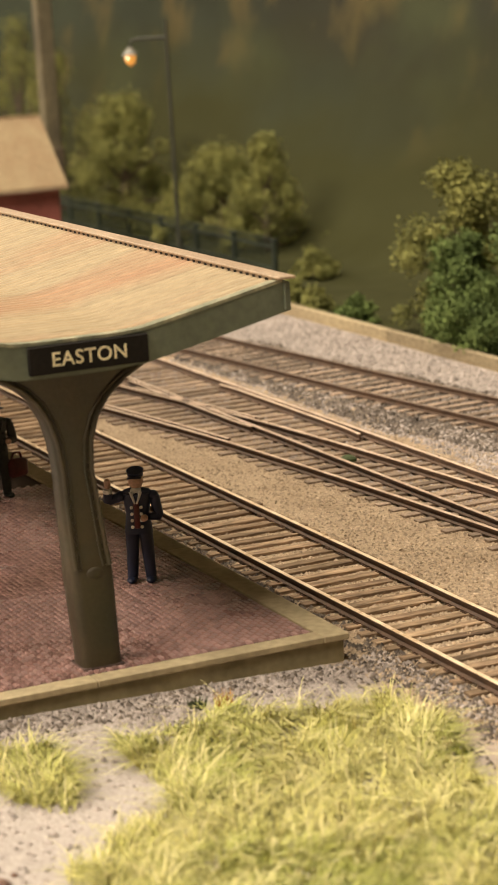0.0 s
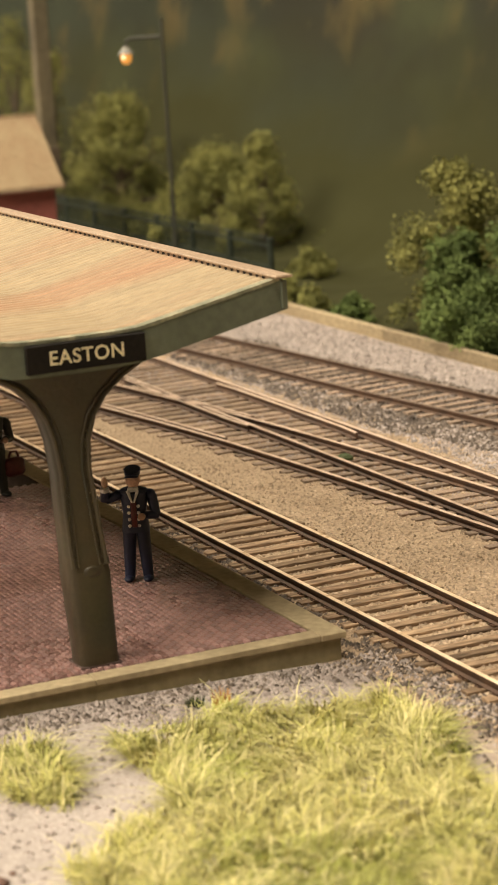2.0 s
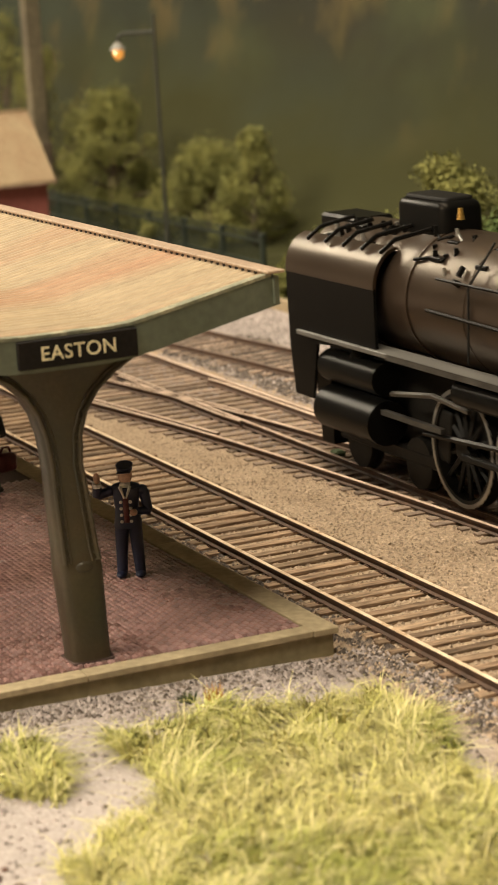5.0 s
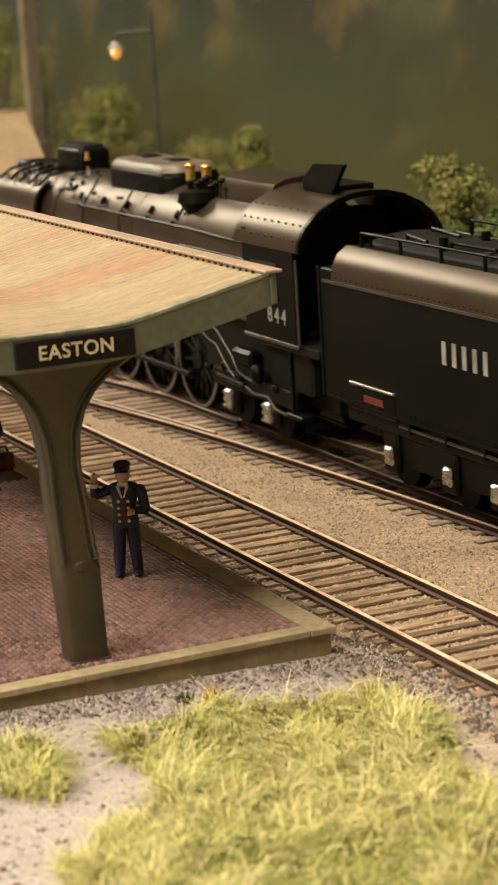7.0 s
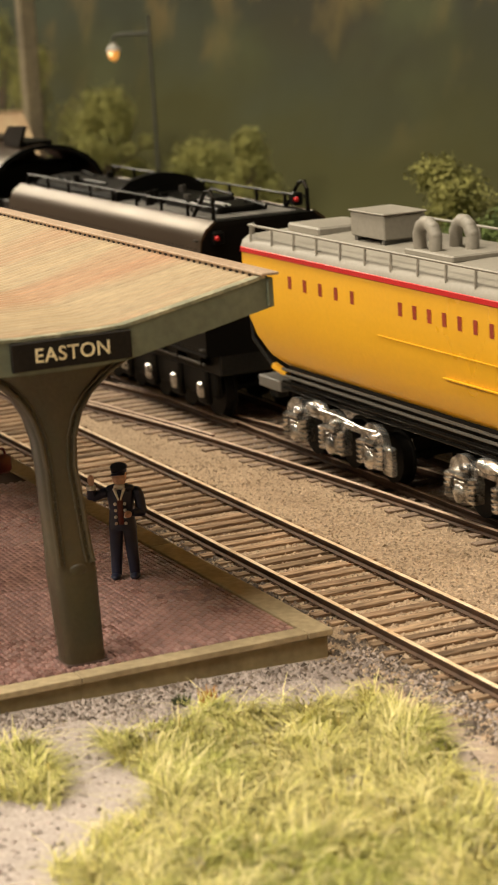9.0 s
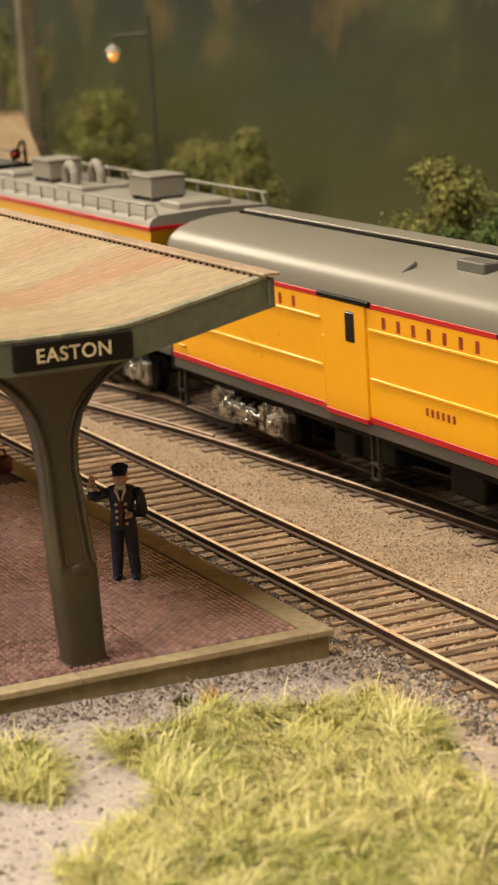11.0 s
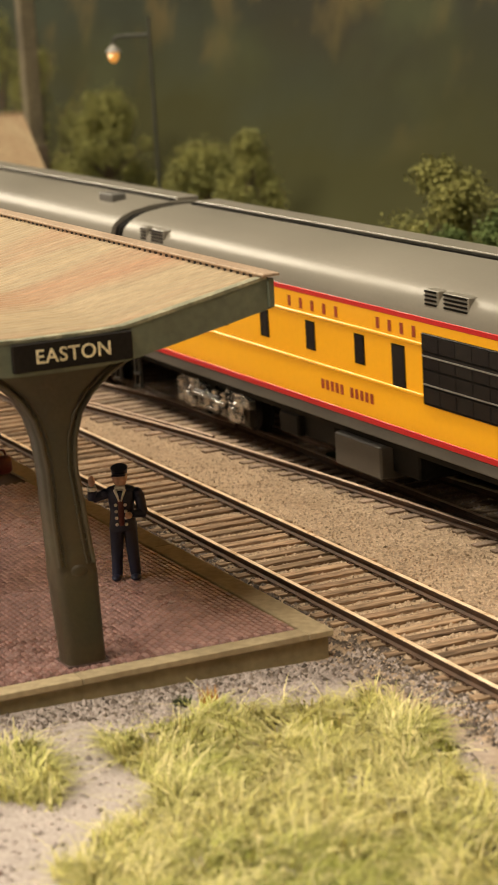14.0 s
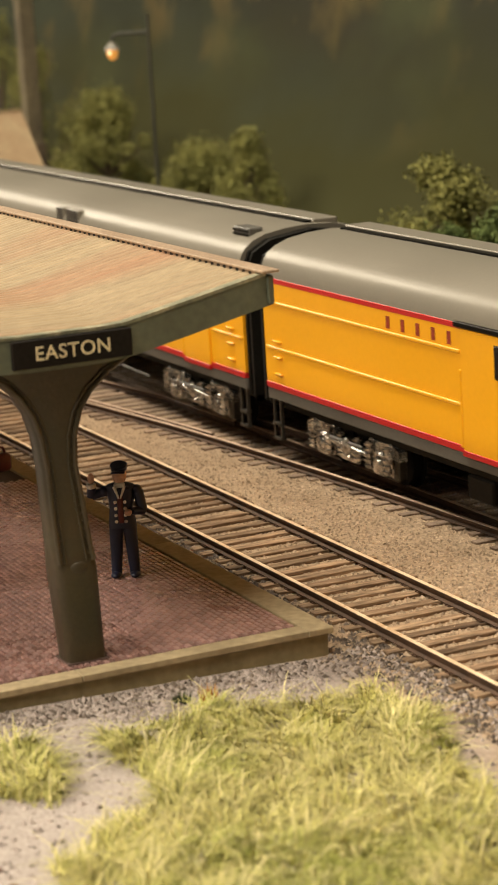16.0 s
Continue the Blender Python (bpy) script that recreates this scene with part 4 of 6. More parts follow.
stack = thing("chimney_pillar", (-676, 186, -3), "tall pale brown pillar behind the shed", "pillar")
bm = box(B(), -3.6, 3.6, -3.6, 3.6, 0, 150, 0.4)
part("shaft", bm, "pillar", stack)
part("foot", box(B(), -4.6, 4.6, -4.6, 4.6, 0, 30, 0.5), "bark", stack)


def tree(x, y, z, height, radius, seed, material, n, label, shape=1.0):
    """A trunk with limbs, and an uneven crown of many small leaf clumps on lobes of very different reach. shape: above 1 the crown stays wide longer."""
    r = random.Random(seed)
    t = thing("tree", (x, y, z), label, "tree")
    bm = B()
    rod(bm, (0, 0, 0), (0.8, 0.3, height * 0.6), radius * 0.09, radius * 0.04)
    lobes = []
    for i in range(70):
        a, h = r.uniform(0, 6.28), r.uniform(0.05, 0.95) ** 0.9
        lump = 0.78 + 0.75 * noise.noise(Vector((math.cos(a) * 1.6, math.sin(a) * 1.6, h * 4.5 + seed)))
        reach = radius * max(0.14, 1.0 - h ** shape) * max(0.3, lump)
        spread = reach * r.uniform(0.3, 1.0) ** 0.5
        c = Vector((math.cos(a) * spread, math.sin(a) * spread, height * h * (0.92 + 0.14 * r.random())))
        lobes.append((c, radius * r.uniform(0.09, 0.24)))
        if i % 4 == 0:
            rod(bm, (0.4, 0.1, height * min(0.5, h * 0.55)), c, radius * 0.03, radius * 0.01, 5)
    for i in range(6):
        lobes.append((Vector((r.uniform(-0.22, 0.22) * radius, r.uniform(-0.2, 0.2) * radius, height * r.uniform(0.86, 1.0))), radius * r.uniform(0.07, 0.13)))
    part("trunk", bm, "bark", t)
    verts, faces = [], []
    weights = [rad ** 1.6 for c, rad in lobes]
    for i in range(n):
        c, rad = r.choices(lobes, weights)[0]
        d = Vector((r.gauss(0, 1), r.gauss(0, 1), r.gauss(0, 1))).normalized()
        p = c + d * rad * (0.5 + 0.65 * r.random()) * (1 + 0.7 * noise.noise((c + d * rad) * 0.5))
        p.z = max(0.2, p.z)
        s = r.uniform(0.26, 0.66)
        u = Vector((r.gauss(0, 1), r.gauss(0, 1), r.gauss(0, 0.7))).normalized()
        w = u.cross(d).normalized()
        k = len(verts)
        verts += [p - u * s, p + w * s * 0.8 + d * 0.25, p + u * s, p - w * s * 0.8 - d * 0.2]
        faces.append((k, k + 1, k + 2, k + 3))
    ob = new("crown", fast_mesh("crown", verts, faces, material))
    ob.parent = t
    return t


tree(-622, 200, -4, 54, 31, 1, "leaf", 24000, "olive green bushy tree behind the iron fence", 2.4)
tree(-516, 200, -4, 35, 31, 2, "leaf", 24000, "olive green bushy tree behind the iron fence", 2.0)
tree(-470, 198, -4, 44, 19, 22, "leaf", 12000, "olive green bush behind the iron fence", 3.0)
tree(-256, 162, -4, 48, 23, 3, "leaf", 24000, "yellow-green bushy tree beyond the edge wall", 3.4)
tree(-240, 152, -4, 30, 19, 4, "leaf_green", 22000, "green shrub beyond the low edge wall", 2.2)
tree(-206, 156, -4, 42, 22, 5, "leaf_green", 20000, "tall green shrub beyond the low edge wall", 2.8)
tree(-218, 143, -4, 18, 12, 12, "leaf_green", 8000, "low bright green shrub by the edge wall", 1.8)
tree(-292, 144, -4, 8, 9, 6, "leaf_green", 4000, "low dark green bush beyond the edge wall", 1.5)
tree(-318, 143, -4, 8, 9, 23, "leaf", 4000, "low olive bush beyond the edge wall", 1.5)
tree(-345, 148, -4, 8, 10, 13, "leaf", 5000, "low olive bush beyond the edge wall", 1.5)
tree(-394, 180, -4, 9, 12, 7, "leaf", 5000, "low olive bush beside the fence", 1.5)
tree(-712, 202, -4, 72, 30, 8, "leaf", 9000, "dark olive tree behind the shed", 2.0)
tree(-760, 200, -4, 88, 30, 9, "leaf", 9000, "dark olive tree behind the shed", 2.0)


# ---- the train ----
SPEED = 98.0
U = "rolling stock of the excursion train"
ROLLING = []          # (thing, place along the train at 12 s)
SPINNING = []         # (part, radius, local place)
RODS = []


def stock(name, u, label, category):
    t = thing(name, (u, MAIN_Y, 0), label, category, U)
    ROLLING.append((t, u))
    return t


def wheel_pair(parent, x, r, material="black_matt", face="steel", track=8.7):
    """Two flanged wheels on an axle."""
    bm = B()
    rod(bm, (0, -track, 0), (0, track, 0), 0.9, seg=10)
    for s in (-1, 1):
        rod(bm, (0, s * (track - 1.1), 0), (0, s * (track + 1.1), 0), r, r * 0.98, 24)
        rod(bm, (0, s * (track - 1.5), 0), (0, s * (track - 1.0), 0), r + 0.6, seg=24)
    o = part("wheelset", bm, material, parent, at=(x, 0, r))
    SPINNING.append((o, r))
    return o


def springs(parent, x, y, z0, z1, r=0.9, material="chrome"):
    bm = B()
    k = 5
    for i in range(k):
        z = z0 + (z1 - z0) * (i + 0.5) / k
        rod(bm, (x, y, z - 0.26), (x, y, z + 0.26), r * 0.9, r * 1.05, seg=10)
    rod(bm, (x, y, z0), (x, y, z1), r * 0.6, seg=8)
    part("coil_spring", bm, material, parent)


def passenger_truck(parent, x):
    """A bright four-wheel truck with frame, coil springs and journal boxes."""
    for s in (-1, 1):
        y = s * 13.4
        bm = B()
        prism_y(bm, [(x - 20, 8.6), (x - 17, 9.6), (x - 8, 9.4), (x - 5.5, 7.0), (x + 5.5, 7.0), (x + 8, 9.4), (x + 17, 9.6), (x + 20, 8.6), (x + 20, 6.6), (x + 16.5, 7.0), (x + 9, 6.6), (x + 6, 4.4), (x - 6, 4.4), (x - 9, 6.6), (x - 16.5, 7.0), (x - 20, 6.6)], y - 0.9, y + 0.9)
        for ax in (-12.5, 12.5):
            box(bm, x + ax - 2.5, x + ax + 2.5, y - 1.6, y + 1.6, 2.6, 7.6, 0.5)
            rod(bm, (x + ax, y + s * 1.4, 5.2), (x + ax, y + s * 2.2, 5.2), 1.7, 1.3, 12)
            box(bm, x + ax - 4.8, x + ax - 3.2, y - 1.1, y + 1.3, 3.0, 9.8, 0.3)
            box(bm, x + ax + 3.2, x + ax + 4.8, y - 1.1, y + 1.3, 3.0, 9.8, 0.3)
        box(bm, x - 4.2, x + 4.2, y - 1.8, y + 1.8, 3.4, 4.6, 0.3)
        rod(bm, (x - 9, y + s * 1.8, 7.0), (x + 9, y + s * 1.8, 6.4), 0.7, seg=10)
        ball(bm, (x, y + s * 2.0, 6.7), 1.7, 1.0, 1.9)
        for ax in (-16.6, 16.6):
            ball(bm, (x + ax, y + s * 1.0, 6.6), 1.2, 1.0, 2.2)
        part("truck_frame", bm, "chrome", parent, "bright silver truck side frame")
        for dx in (-3.4, 3.4):
            springs(parent, x + dx, y + s * 1.3, 4.0, 9.0, 1.25)
        for ax in (-12.5, 12.5):
            for dx in (-3.9, 3.9):
                springs(parent, x + ax + dx, y + s * 1.6, 3.6, 9.2, 1.0)
        bm = B()
        pipe(bm, [(x - 7, y + s * 2.2, 7.6), (x + 7, y + s * 2.2, 7.6)], 0.35)
        box(bm, x + 16, x + 19, y - 0.6, y + 1.4, 2.4, 8.0, 0.3)
        part("brake_rod", bm, "steel", parent)
    part("bolster", box(B(), x - 4, x + 4, -11, 11, 5, 9.5), "black_matt", parent)
    for ax in (-12.5, 12.5):
        wheel_pair(parent, x + ax, 5.2)


ROOF_LINE = [(17.1, 38.8), (16.95, 40.4), (16.4, 42.0), (15.3, 43.4), (13.4, 44.7), (10.4, 45.8), (5.6, 46.6), (0, 46.9)]


def bars(parent, x0, x1, z, h, n, material, label, y=-17.16):
    """Lettering that is not spelled out: one short bar for each letter."""
    step = (x1 - x0) / n
    w = min(step * 0.55, h * 0.55) if material != "silver" else step * 0.4
    me = mesh_from("letter_bar", box(B(), 0, w, y - 0.06, y + 0.05, z - h / 2, z + h / 2), material, smooth=0)
    for i in range(n):
        if i == 5 and n > 9:
            continue
        o = new("letter_bar", me)
        o.parent = parent
        o.location = mm((x0 + step * (i + 0.25), 0, 0))
        if i == 0:
            tagged(o, label=label.replace("bars", "bar"))


def window(parent, x0, x1, z0, z1, split=0):
    fr = part("window", prism_y(B(), [(x0, z0), (x1, z0), (x1, z1), (x0, z1)], -17.22, -16.6), "black", parent, smooth=0)
    w = (x1 - x0 - 0.5) / max(1, split + 1)
    for i in range(split + 1):
        a = x0 + 0.25 + i * w
        part("pane", box(B(), a + 0.1, a + w - 0.1, -17.27, -17.2, z0 + 0.3, z1 - 0.3), "glass", fr, "dark glass pane", smooth=0)
    return fr


def door(parent, x0, x1, win):
    """A wide baggage door, a little proud, under a black track, with bottom sill and grab rail."""
    d = part("door", box(B(), x0, x1, -17.65, -16.5, 15.0, 37.6, 0.2), "yellow", parent, "yellow baggage door")
    part("door_track", box(B(), x0 - 2, x1 + 2, -17.9, -16.5, 37.8, 38.8, 0.15), "black", parent, "black door track")
    part("sill", box(B(), x0, x1, -17.85, -16.6, 14.1, 15.2, 0.1), "red", d)
    bm = B()
    box(bm, x0 - 0.9, x0 - 0.1, -17.7, -17.0, 15.5, 30, 0.15)
    part("grab_rail", bm, "yellow", d)
    for a, b in win:
        fr = part("door_window", box(B(), a - 0.25, b + 0.25, -17.75, -17.2, 29.8, 36.2, 0.2), "black", d)
        part("pane", box(B(), a, b, -17.82, -17.3, 30.1, 35.9, 0.1), "glass", fr, "dark glass pane")


def louvre(parent, x, z, w, n=4):
    """A slatted vent on the shoulder of the roof."""
    y = -float(np.interp(z, [p[1] for p in ROOF_LINE], [p[0] for p in ROOF_LINE]))
    v = part("roof_vent", box(B(), x, x + w, y - 0.5, y + 1.8, z - 1.6, z + 1.6, 0.2), "roof_grey", parent)
    for i in range(n):
        zz = z - 1.3 + i * 0.8
        part("slat", box(B(), x + 0.4, x + w - 0.4, y - 0.75, y - 0.3, zz, zz + 0.35), "black", v, smooth=0)


def coach(name, u0, u1, label, trucks, doors, rib_gaps, windows, side):
    c = (u0 + u1) / 2
    t = stock(name, c, label, "railway car")
    a, b = u0 - c, u1 - c
    body = part("side", prism(B(), [(-17.05, 15.8), (-17.1, 37.4), (17.1, 37.4), (17.05, 15.8)], a, b), "yellow", t, "armour yellow painted side")
    part("red_stripe", box(B(), a + 0.05, b - 0.05, -17.25, 17.25, 14.5, 15.8, 0.1), "red", t, "red lower stripe")
    part("red_stripe", box(B(), a + 0.05, b - 0.05, -17.2, 17.2, 37.4, 38.5, 0.1), "red", t, "red upper stripe")
    part("skirt", box(B(), a, b, -17.0, 17.0, 12.0, 14.5, 0.2), "skirt", t, "dark grey skirt")
    roof = [(-y, z) for y, z in ROOF_LINE] + [(y, z) for y, z in ROOF_LINE[-2::-1]]
    part("roof", prism(B(), roof + [(17.1, 38.4), (-17.1, 38.4)], a, b), "roof_grey", t, "satin grey arched roof", smooth=30)
    part("roof_seam", box(B(), a + 3, b - 3, 0.8, 2.4, 46.4, 47.25), "black", t)
    part("roof_walk", box(B(), a + 2, b - 2, 2.4, 8.4, 46.0, 47.6, 0.2), "roof_grey", t)
    # belt rails, broken at the doors
    edges = [a + 0.8]
    for g0, g1 in sorted(rib_gaps):
        edges += [g0 - c, g1 - c]
    edges.append(b - 0.8)
    for z in (33.2, 23.4):
        for e0, e1 in zip(edges[::2], edges[1::2]):
            part("belt_rail", box(B(), e0, e1, -17.42, -16.9, z - 0.36, z + 0.36, 0.15), "yellow", t)
    for d0, d1, wins in doors:
        door(t, d0 - c, d1 - c, [(w0 - c, w1 - c) for w0, w1 in wins])
    for w0, w1, z0, z1 in windows:
        window(t, w0 - c, w1 - c, z0, z1)
    # ends: black diaphragm with rubber bellows
    for e, s in ((a, -1), (b, 1)):
        for i in range(3):
            g = 0.6 + i * 1.05
            w = 15.8 if i % 2 else 16.4
            pts = [(-w, 11), (-w, 39), (-w * 0.92, 42.4), (-w * 0.65, 44.8), (0, 46.2), (w * 0.65, 44.8), (w * 0.92, 42.4), (w, 39), (w, 11)]
            part("diaphragm", prism(B(), pts, e + s * (g - 0.6), e + s * (g + 0.35)), "black_matt", t, smooth=30)
        for z in (18.0, 21.6, 25.0):
            part("grab_iron", box(B(), e - s * 6.6 - 1.6, e - s * 6.6 + 1.6, -17.75, -17.1, z - 0.22, z + 0.22, 0.1), "yellow", t)
        bm = B()
        for dx in (-1.6, 1.6):
            box(bm, e - s * 3 + dx - 0.25, e - s * 3 + dx + 0.25, -16.6, -15.9, 3.2, 12.2)
        for z in (3.2, 6.4):
            box(bm, e - s * 3 - 1.8, e - s * 3 + 1.8, -16.9, -15.6, z, z + 0.5)
        part("step", bm, "steel", t, "stirrup step")
        part("coupler", box(B(), min(e, e + s * 4), max(e, e + s * 4), -1.5, 1.5, 5.5, 8.5, 0.3), "black_matt", t)
    # underfloor equipment
    part("floor_pan", box(B(), a + 2, b - 2, -14, 14, 9.6, 12.2), "black_matt", t)
    k = (b - a)
    big = 0.405 if name == "tool_car" else 0.632
    for x0, x1, y0, z0 in ((a + k * big, a + k * (big + 0.075), -15.4, 2.6), (a + k * 0.47, a + k * 0.52, -12.5, 4.0), (a + k * 0.33, a + k * 0.39, -13.0, 4.8), (a + k * 0.30, a + k * 0.335, -14.6, 4.8)):
        part("equipment_box", box(B(), x0, x1, y0, y0 + 12, z0, 9.5, 0.4), "black_matt" if z0 != 2.6 else "skirt", t, "dark underfloor box")
    part("truss_rod", pipe(B(), [(b - 92, -15.6, 6.6), (b - 60, -15.6, 6.2)], 0.25), "steel", t)
    for x in trucks:
        passenger_truck(t, x - c)
    side(t, c)
    return t


def baggage_side(t, c):
    for u in (-176.0, -123.5):
        bm = B()
        for x in (u - c,):
            for s in (-1.3, 1.3):
                box(bm, x + s - 0.25, x + s + 0.25, -16.6, -15.9, 2.8, 12.2)
            for z in (2.8, 5.8):
                box(bm, x - 1.6, x + 1.6, -16.9, -15.6, z, z + 0.5)
        part("step", bm, "steel", t, "stirrup step under the door")
    bars(t, -171 - c, -130 - c, 35.2, 2.3, 7, "brown_bar", "dark red lettering bars under the eave")
    bars(t, -236 - c, -204 - c, 35.2, 2.3, 5, "brown_bar", "dark red lettering bars under the eave")
    bars(t, -154 - c, -142 - c, 20.4, 1.5, 6, "brown_bar", "dark red car lettering bars")
    for x, w in ((-155, 10), (-45, 9)):
        part("roof_box", box(B(), x - c, x - c + w, -8.6, -4.6, 45.4, 48.2, 0.3), "skirt", t, "dark grey roof vent box")
    part("roof_hook", pipe(B(), [(-168 - c, -13.0, 44.6), (-166.6 - c, -10.6, 46.6)], 0.45), "skirt", t)


def tool_side(t, c):
    fr = part("screen", box(B(), 140.5 - c, 171.3 - c, -17.6, -16.6, 22.0, 35.6, 0.15), "black", t, "large black louvred screen")
    for i in range(5):
        for j in range(4):
            x0, z0 = 141.2 - c + i * 6.0, 22.5 + j * 3.3
            part("pane", box(B(), x0, x0 + 5.7, -17.7, -17.5, z0, z0 + 2.9), "glass", fr, smooth=0)
    for z in (26.0, 31.4):
        part("screen_bar", box(B(), 141 - c, 171 - c, -17.85, -17.6, z - 0.14, z + 0.14), "bare_pipe", fr, smooth=0)
    v = part("side_vent", box(B(), 178.4 - c, 187.6 - c, -17.5, -16.6, 24.4, 28.2, 0.15), "black", t)
    for i in range(4):
        part("slat", box(B(), 178.8 - c, 187.2 - c, -17.75, -17.4, 24.7 + i * 0.9, 25.1 + i * 0.9), "skirt", v, smooth=0)
    bars(t, 82 - c, 108.5 - c, 35.3, 2.2, 5, "brown_bar", "dark red lettering bars under the eave")
    bars(t, 121 - c, 140 - c, 35.3, 2.2, 4, "brown_bar", "dark red lettering bars under the eave")
    bars(t, 96.6 - c, 120 - c, 19.6, 2.0, 11, "brown_bar", "dark red car name bars")
    bars(t, 205 - c, 211.6 - c, 19.0, 1.6, 5, "brown_bar", "dark red number bars")
    for x, z, w in ((2, 42.4, 4), (8.5, 42.4, 8), (148, 42.2, 9), (141, 42.2, 5)):
        louvre(t, x - c, z, w)
    b = part("roof_box", box(B(), 244 - c, 252 - c, -12.6, -9.0, 44.0, 46.9, 0.3), "skirt", t)
    for i in range(3):
        part("slat", box(B(), 244.2 - c, 251.8 - c, -12.9, -12.5, 44.4 + i * 0.8, 44.75 + i * 0.8), "black", b, smooth=0)


def plain_side(t, c):
    bars(t, 321 - c, 350 - c, 35.3, 2.4, 5, "brown_bar", "dark red lettering bars under the eave")
    bars(t, 386 - c, 420 - c, 35.3, 2.4, 7, "brown_bar", "dark red lettering bars under the eave")


coach("baggage_car", -275, -17, "yellow baggage car with grey roof and red stripes", (-240, -52), ((-194, -176, ((-184, -180.4),)), (-124, -100, ((-113, -109.4),))), ((-196, -175), (-126, -99)), (), baggage_side)
coach("tool_car", -9.4, 256, "yellow tool car with dark windows and large screen", (34, 222), ((223.5, 238, ((229, 232), (233.6, 236.6))),), ((222.5, 239.5), ), [(x, x + 4.2, 26.0, 32.0) for x in (-1.2, 26, 47.5, 69, 91, 112.6)] + [(128, 133.2, 23.8, 32.0)], tool_side)
coach("baggage_car", 267, 532, "yellow baggage car following last with plain sides", (300, 498), ((351, 368, ((363, 366.6),)), (440, 460, ((450, 453.6),))), ((350, 369), (439, 461)), (), plain_side)


# ---- water tender ----
def water_tender():
    u0, u1 = -429.5, -285.5
    c = (u0 + u1) / 2
    t = stock("water_tender", c, "mustard yellow water tender with grey deck and red stripe", "railway tender")
    a, b = u0 - c, u1 - c
    outline = [(-16.6, 43.2), (-16.8, 36), (-16.6, 30), (-15.8, 25), (-14.2, 21), (-11.5, 18.6), (11.5, 18.6), (14.2, 21), (15.8, 25), (16.6, 30), (16.8, 36), (16.6, 43.2)]
    bm = B()
    rings = []
    for x, s in ((a, -1), (b, 1)):
        ring = []
        for y, z in outline:
            back = 9.5 * max(0, (34 - z) / 15.4) ** 1.6
            ring.append(bm.verts.new((x - s * back, y, z)))
        rings.append(ring)
    k = len(outline)
    for i in range(k):
        j = (i + 1) % k
        bm.faces.new((rings[0][i], rings[0][j], rings[1][j], rings[1][i]))
    bm.faces.new(rings[0][::-1])
    bm.faces.new(rings[1])
    bmesh.ops.recalc_face_normals(bm, faces=bm.faces[:])
    part("tank", bm, "wt_yellow", t, "mustard yellow tank body", smooth=40)
    part("red_stripe", box(B(), a - 0.1, b + 0.1, -16.95, 16.95, 43.0, 44.2, 0.15), "red", t)
    part("deck", prism(B(), [(-16.8, 44.2), (-16.2, 45.6), (-14.6, 46.6), (0, 47.2), (14.6, 46.6), (16.2, 45.6), (16.8, 44.2)], a, b), "deck", t, "grey rounded deck", smooth=40)
    for s in (-1, 1):
        rl = part("railing", pipe(B(), [(a + 3, s * 16.0, 49.0), (b - 3, s * 16.0, 49.0)], 0.32), "deck", t)
        x = a + 4
        while x < b - 3:
            part("stanchion", pipe(B(), [(x, s * 16.2, 45.4), (x, s * 16.0, 49.0)], 0.28), "deck", rl)
            x += 10.5
        part("stair_rail", pipe(B(), [(a + 0.5, s * 14, 45), (a + 2, s * 14.4, 49), (a + 4, s * 16, 49)], 0.35), "deck", rl)
        part("stair_rail", pipe(B(), [(b - 0.5, s * 14, 45), (b - 2, s * 14.4, 49), (b - 4, s * 16, 49)], 0.35), "deck", rl)
    for x0 in (-399.5 - c, -326 - c):
        part("deck_box", box(B(), x0, x0 + 14.5, -5.2, 4.4, 48.0, 53.0, 0.25), "deck", t, "grey sheet metal box on short legs")
        part("box_lid", box(B(), x0 - 0.3, x0 + 14.8, -5.5, 4.7, 53.0, 53.4, 0.15), "deck", t)
        for lx in (x0 + 0.8, x0 + 12.6):
            part("box_foot", box(B(), lx, lx + 1.2, -4.8, 4.0, 46.6, 48.1, 0.1), "skirt", t)
    x0 = -372 - c
    part("deck_plinth", box(B(), x0, x0 + 19, -8, 6, 46.8, 48.2, 0.3), "deck", t)
    for x1, y in ((x0 + 1.5, -6.0), (x0 + 4.5, 0.4)):
        pipe(pb := B(), [(x1 + 1.5, y, 48), (x1 + 1.5, y, 51.0), (x1 + 2.4, y, 52.5), (x1 + 3.8, y, 53.3), (x1 + 5.4, y, 53.3), (x1 + 6.8, y, 52.5), (x1 + 7.7, y, 51.0), (x1 + 7.7, y, 48)], 1.35, 12)
        for px, pz in ((1.5, 51.0), (2.4, 52.5), (3.8, 53.3), (5.4, 53.3), (6.8, 52.5), (7.7, 51.0)):
            ball(pb, (x1 + px, y, pz), 1.36, u=12, v=8)
        part("vent_pipe", pb, "deck", t, "grey bent vent pipe")
    part("hatch", box(B(), -426 - c, -411 - c, -7, 7, 46.6, 48.6, 0.4), "deck", t)
    part("hatch", box(B(), -302 - c, -290 - c, -7, 7, 46.6, 48.6, 0.4), "deck", t)
    for z, x0, x1 in ((32.4, -368, -302), (27.6, -343, -296)):
        part("seam", box(B(), x0 - c, x1 - c, -16.9, -16.3, z - 0.12, z + 0.12), "wt_yellow", t, smooth=0)
    bars(t, -408.5 - c, -373.5 - c, 38.6, 2.6, 5, "brown_bar", "dark red lettering bars", -16.78)
    bars(t, -360.5 - c, -321.5 - c, 38.6, 2.6, 7, "brown_bar", "dark red lettering bars", -16.78)
    # underframe with stacked pipes
    part("underframe", box(B(), a + 10, b - 10, -11.5, 11.5, 13.4, 18.8, 0.4), "black_matt", t, "black underframe")
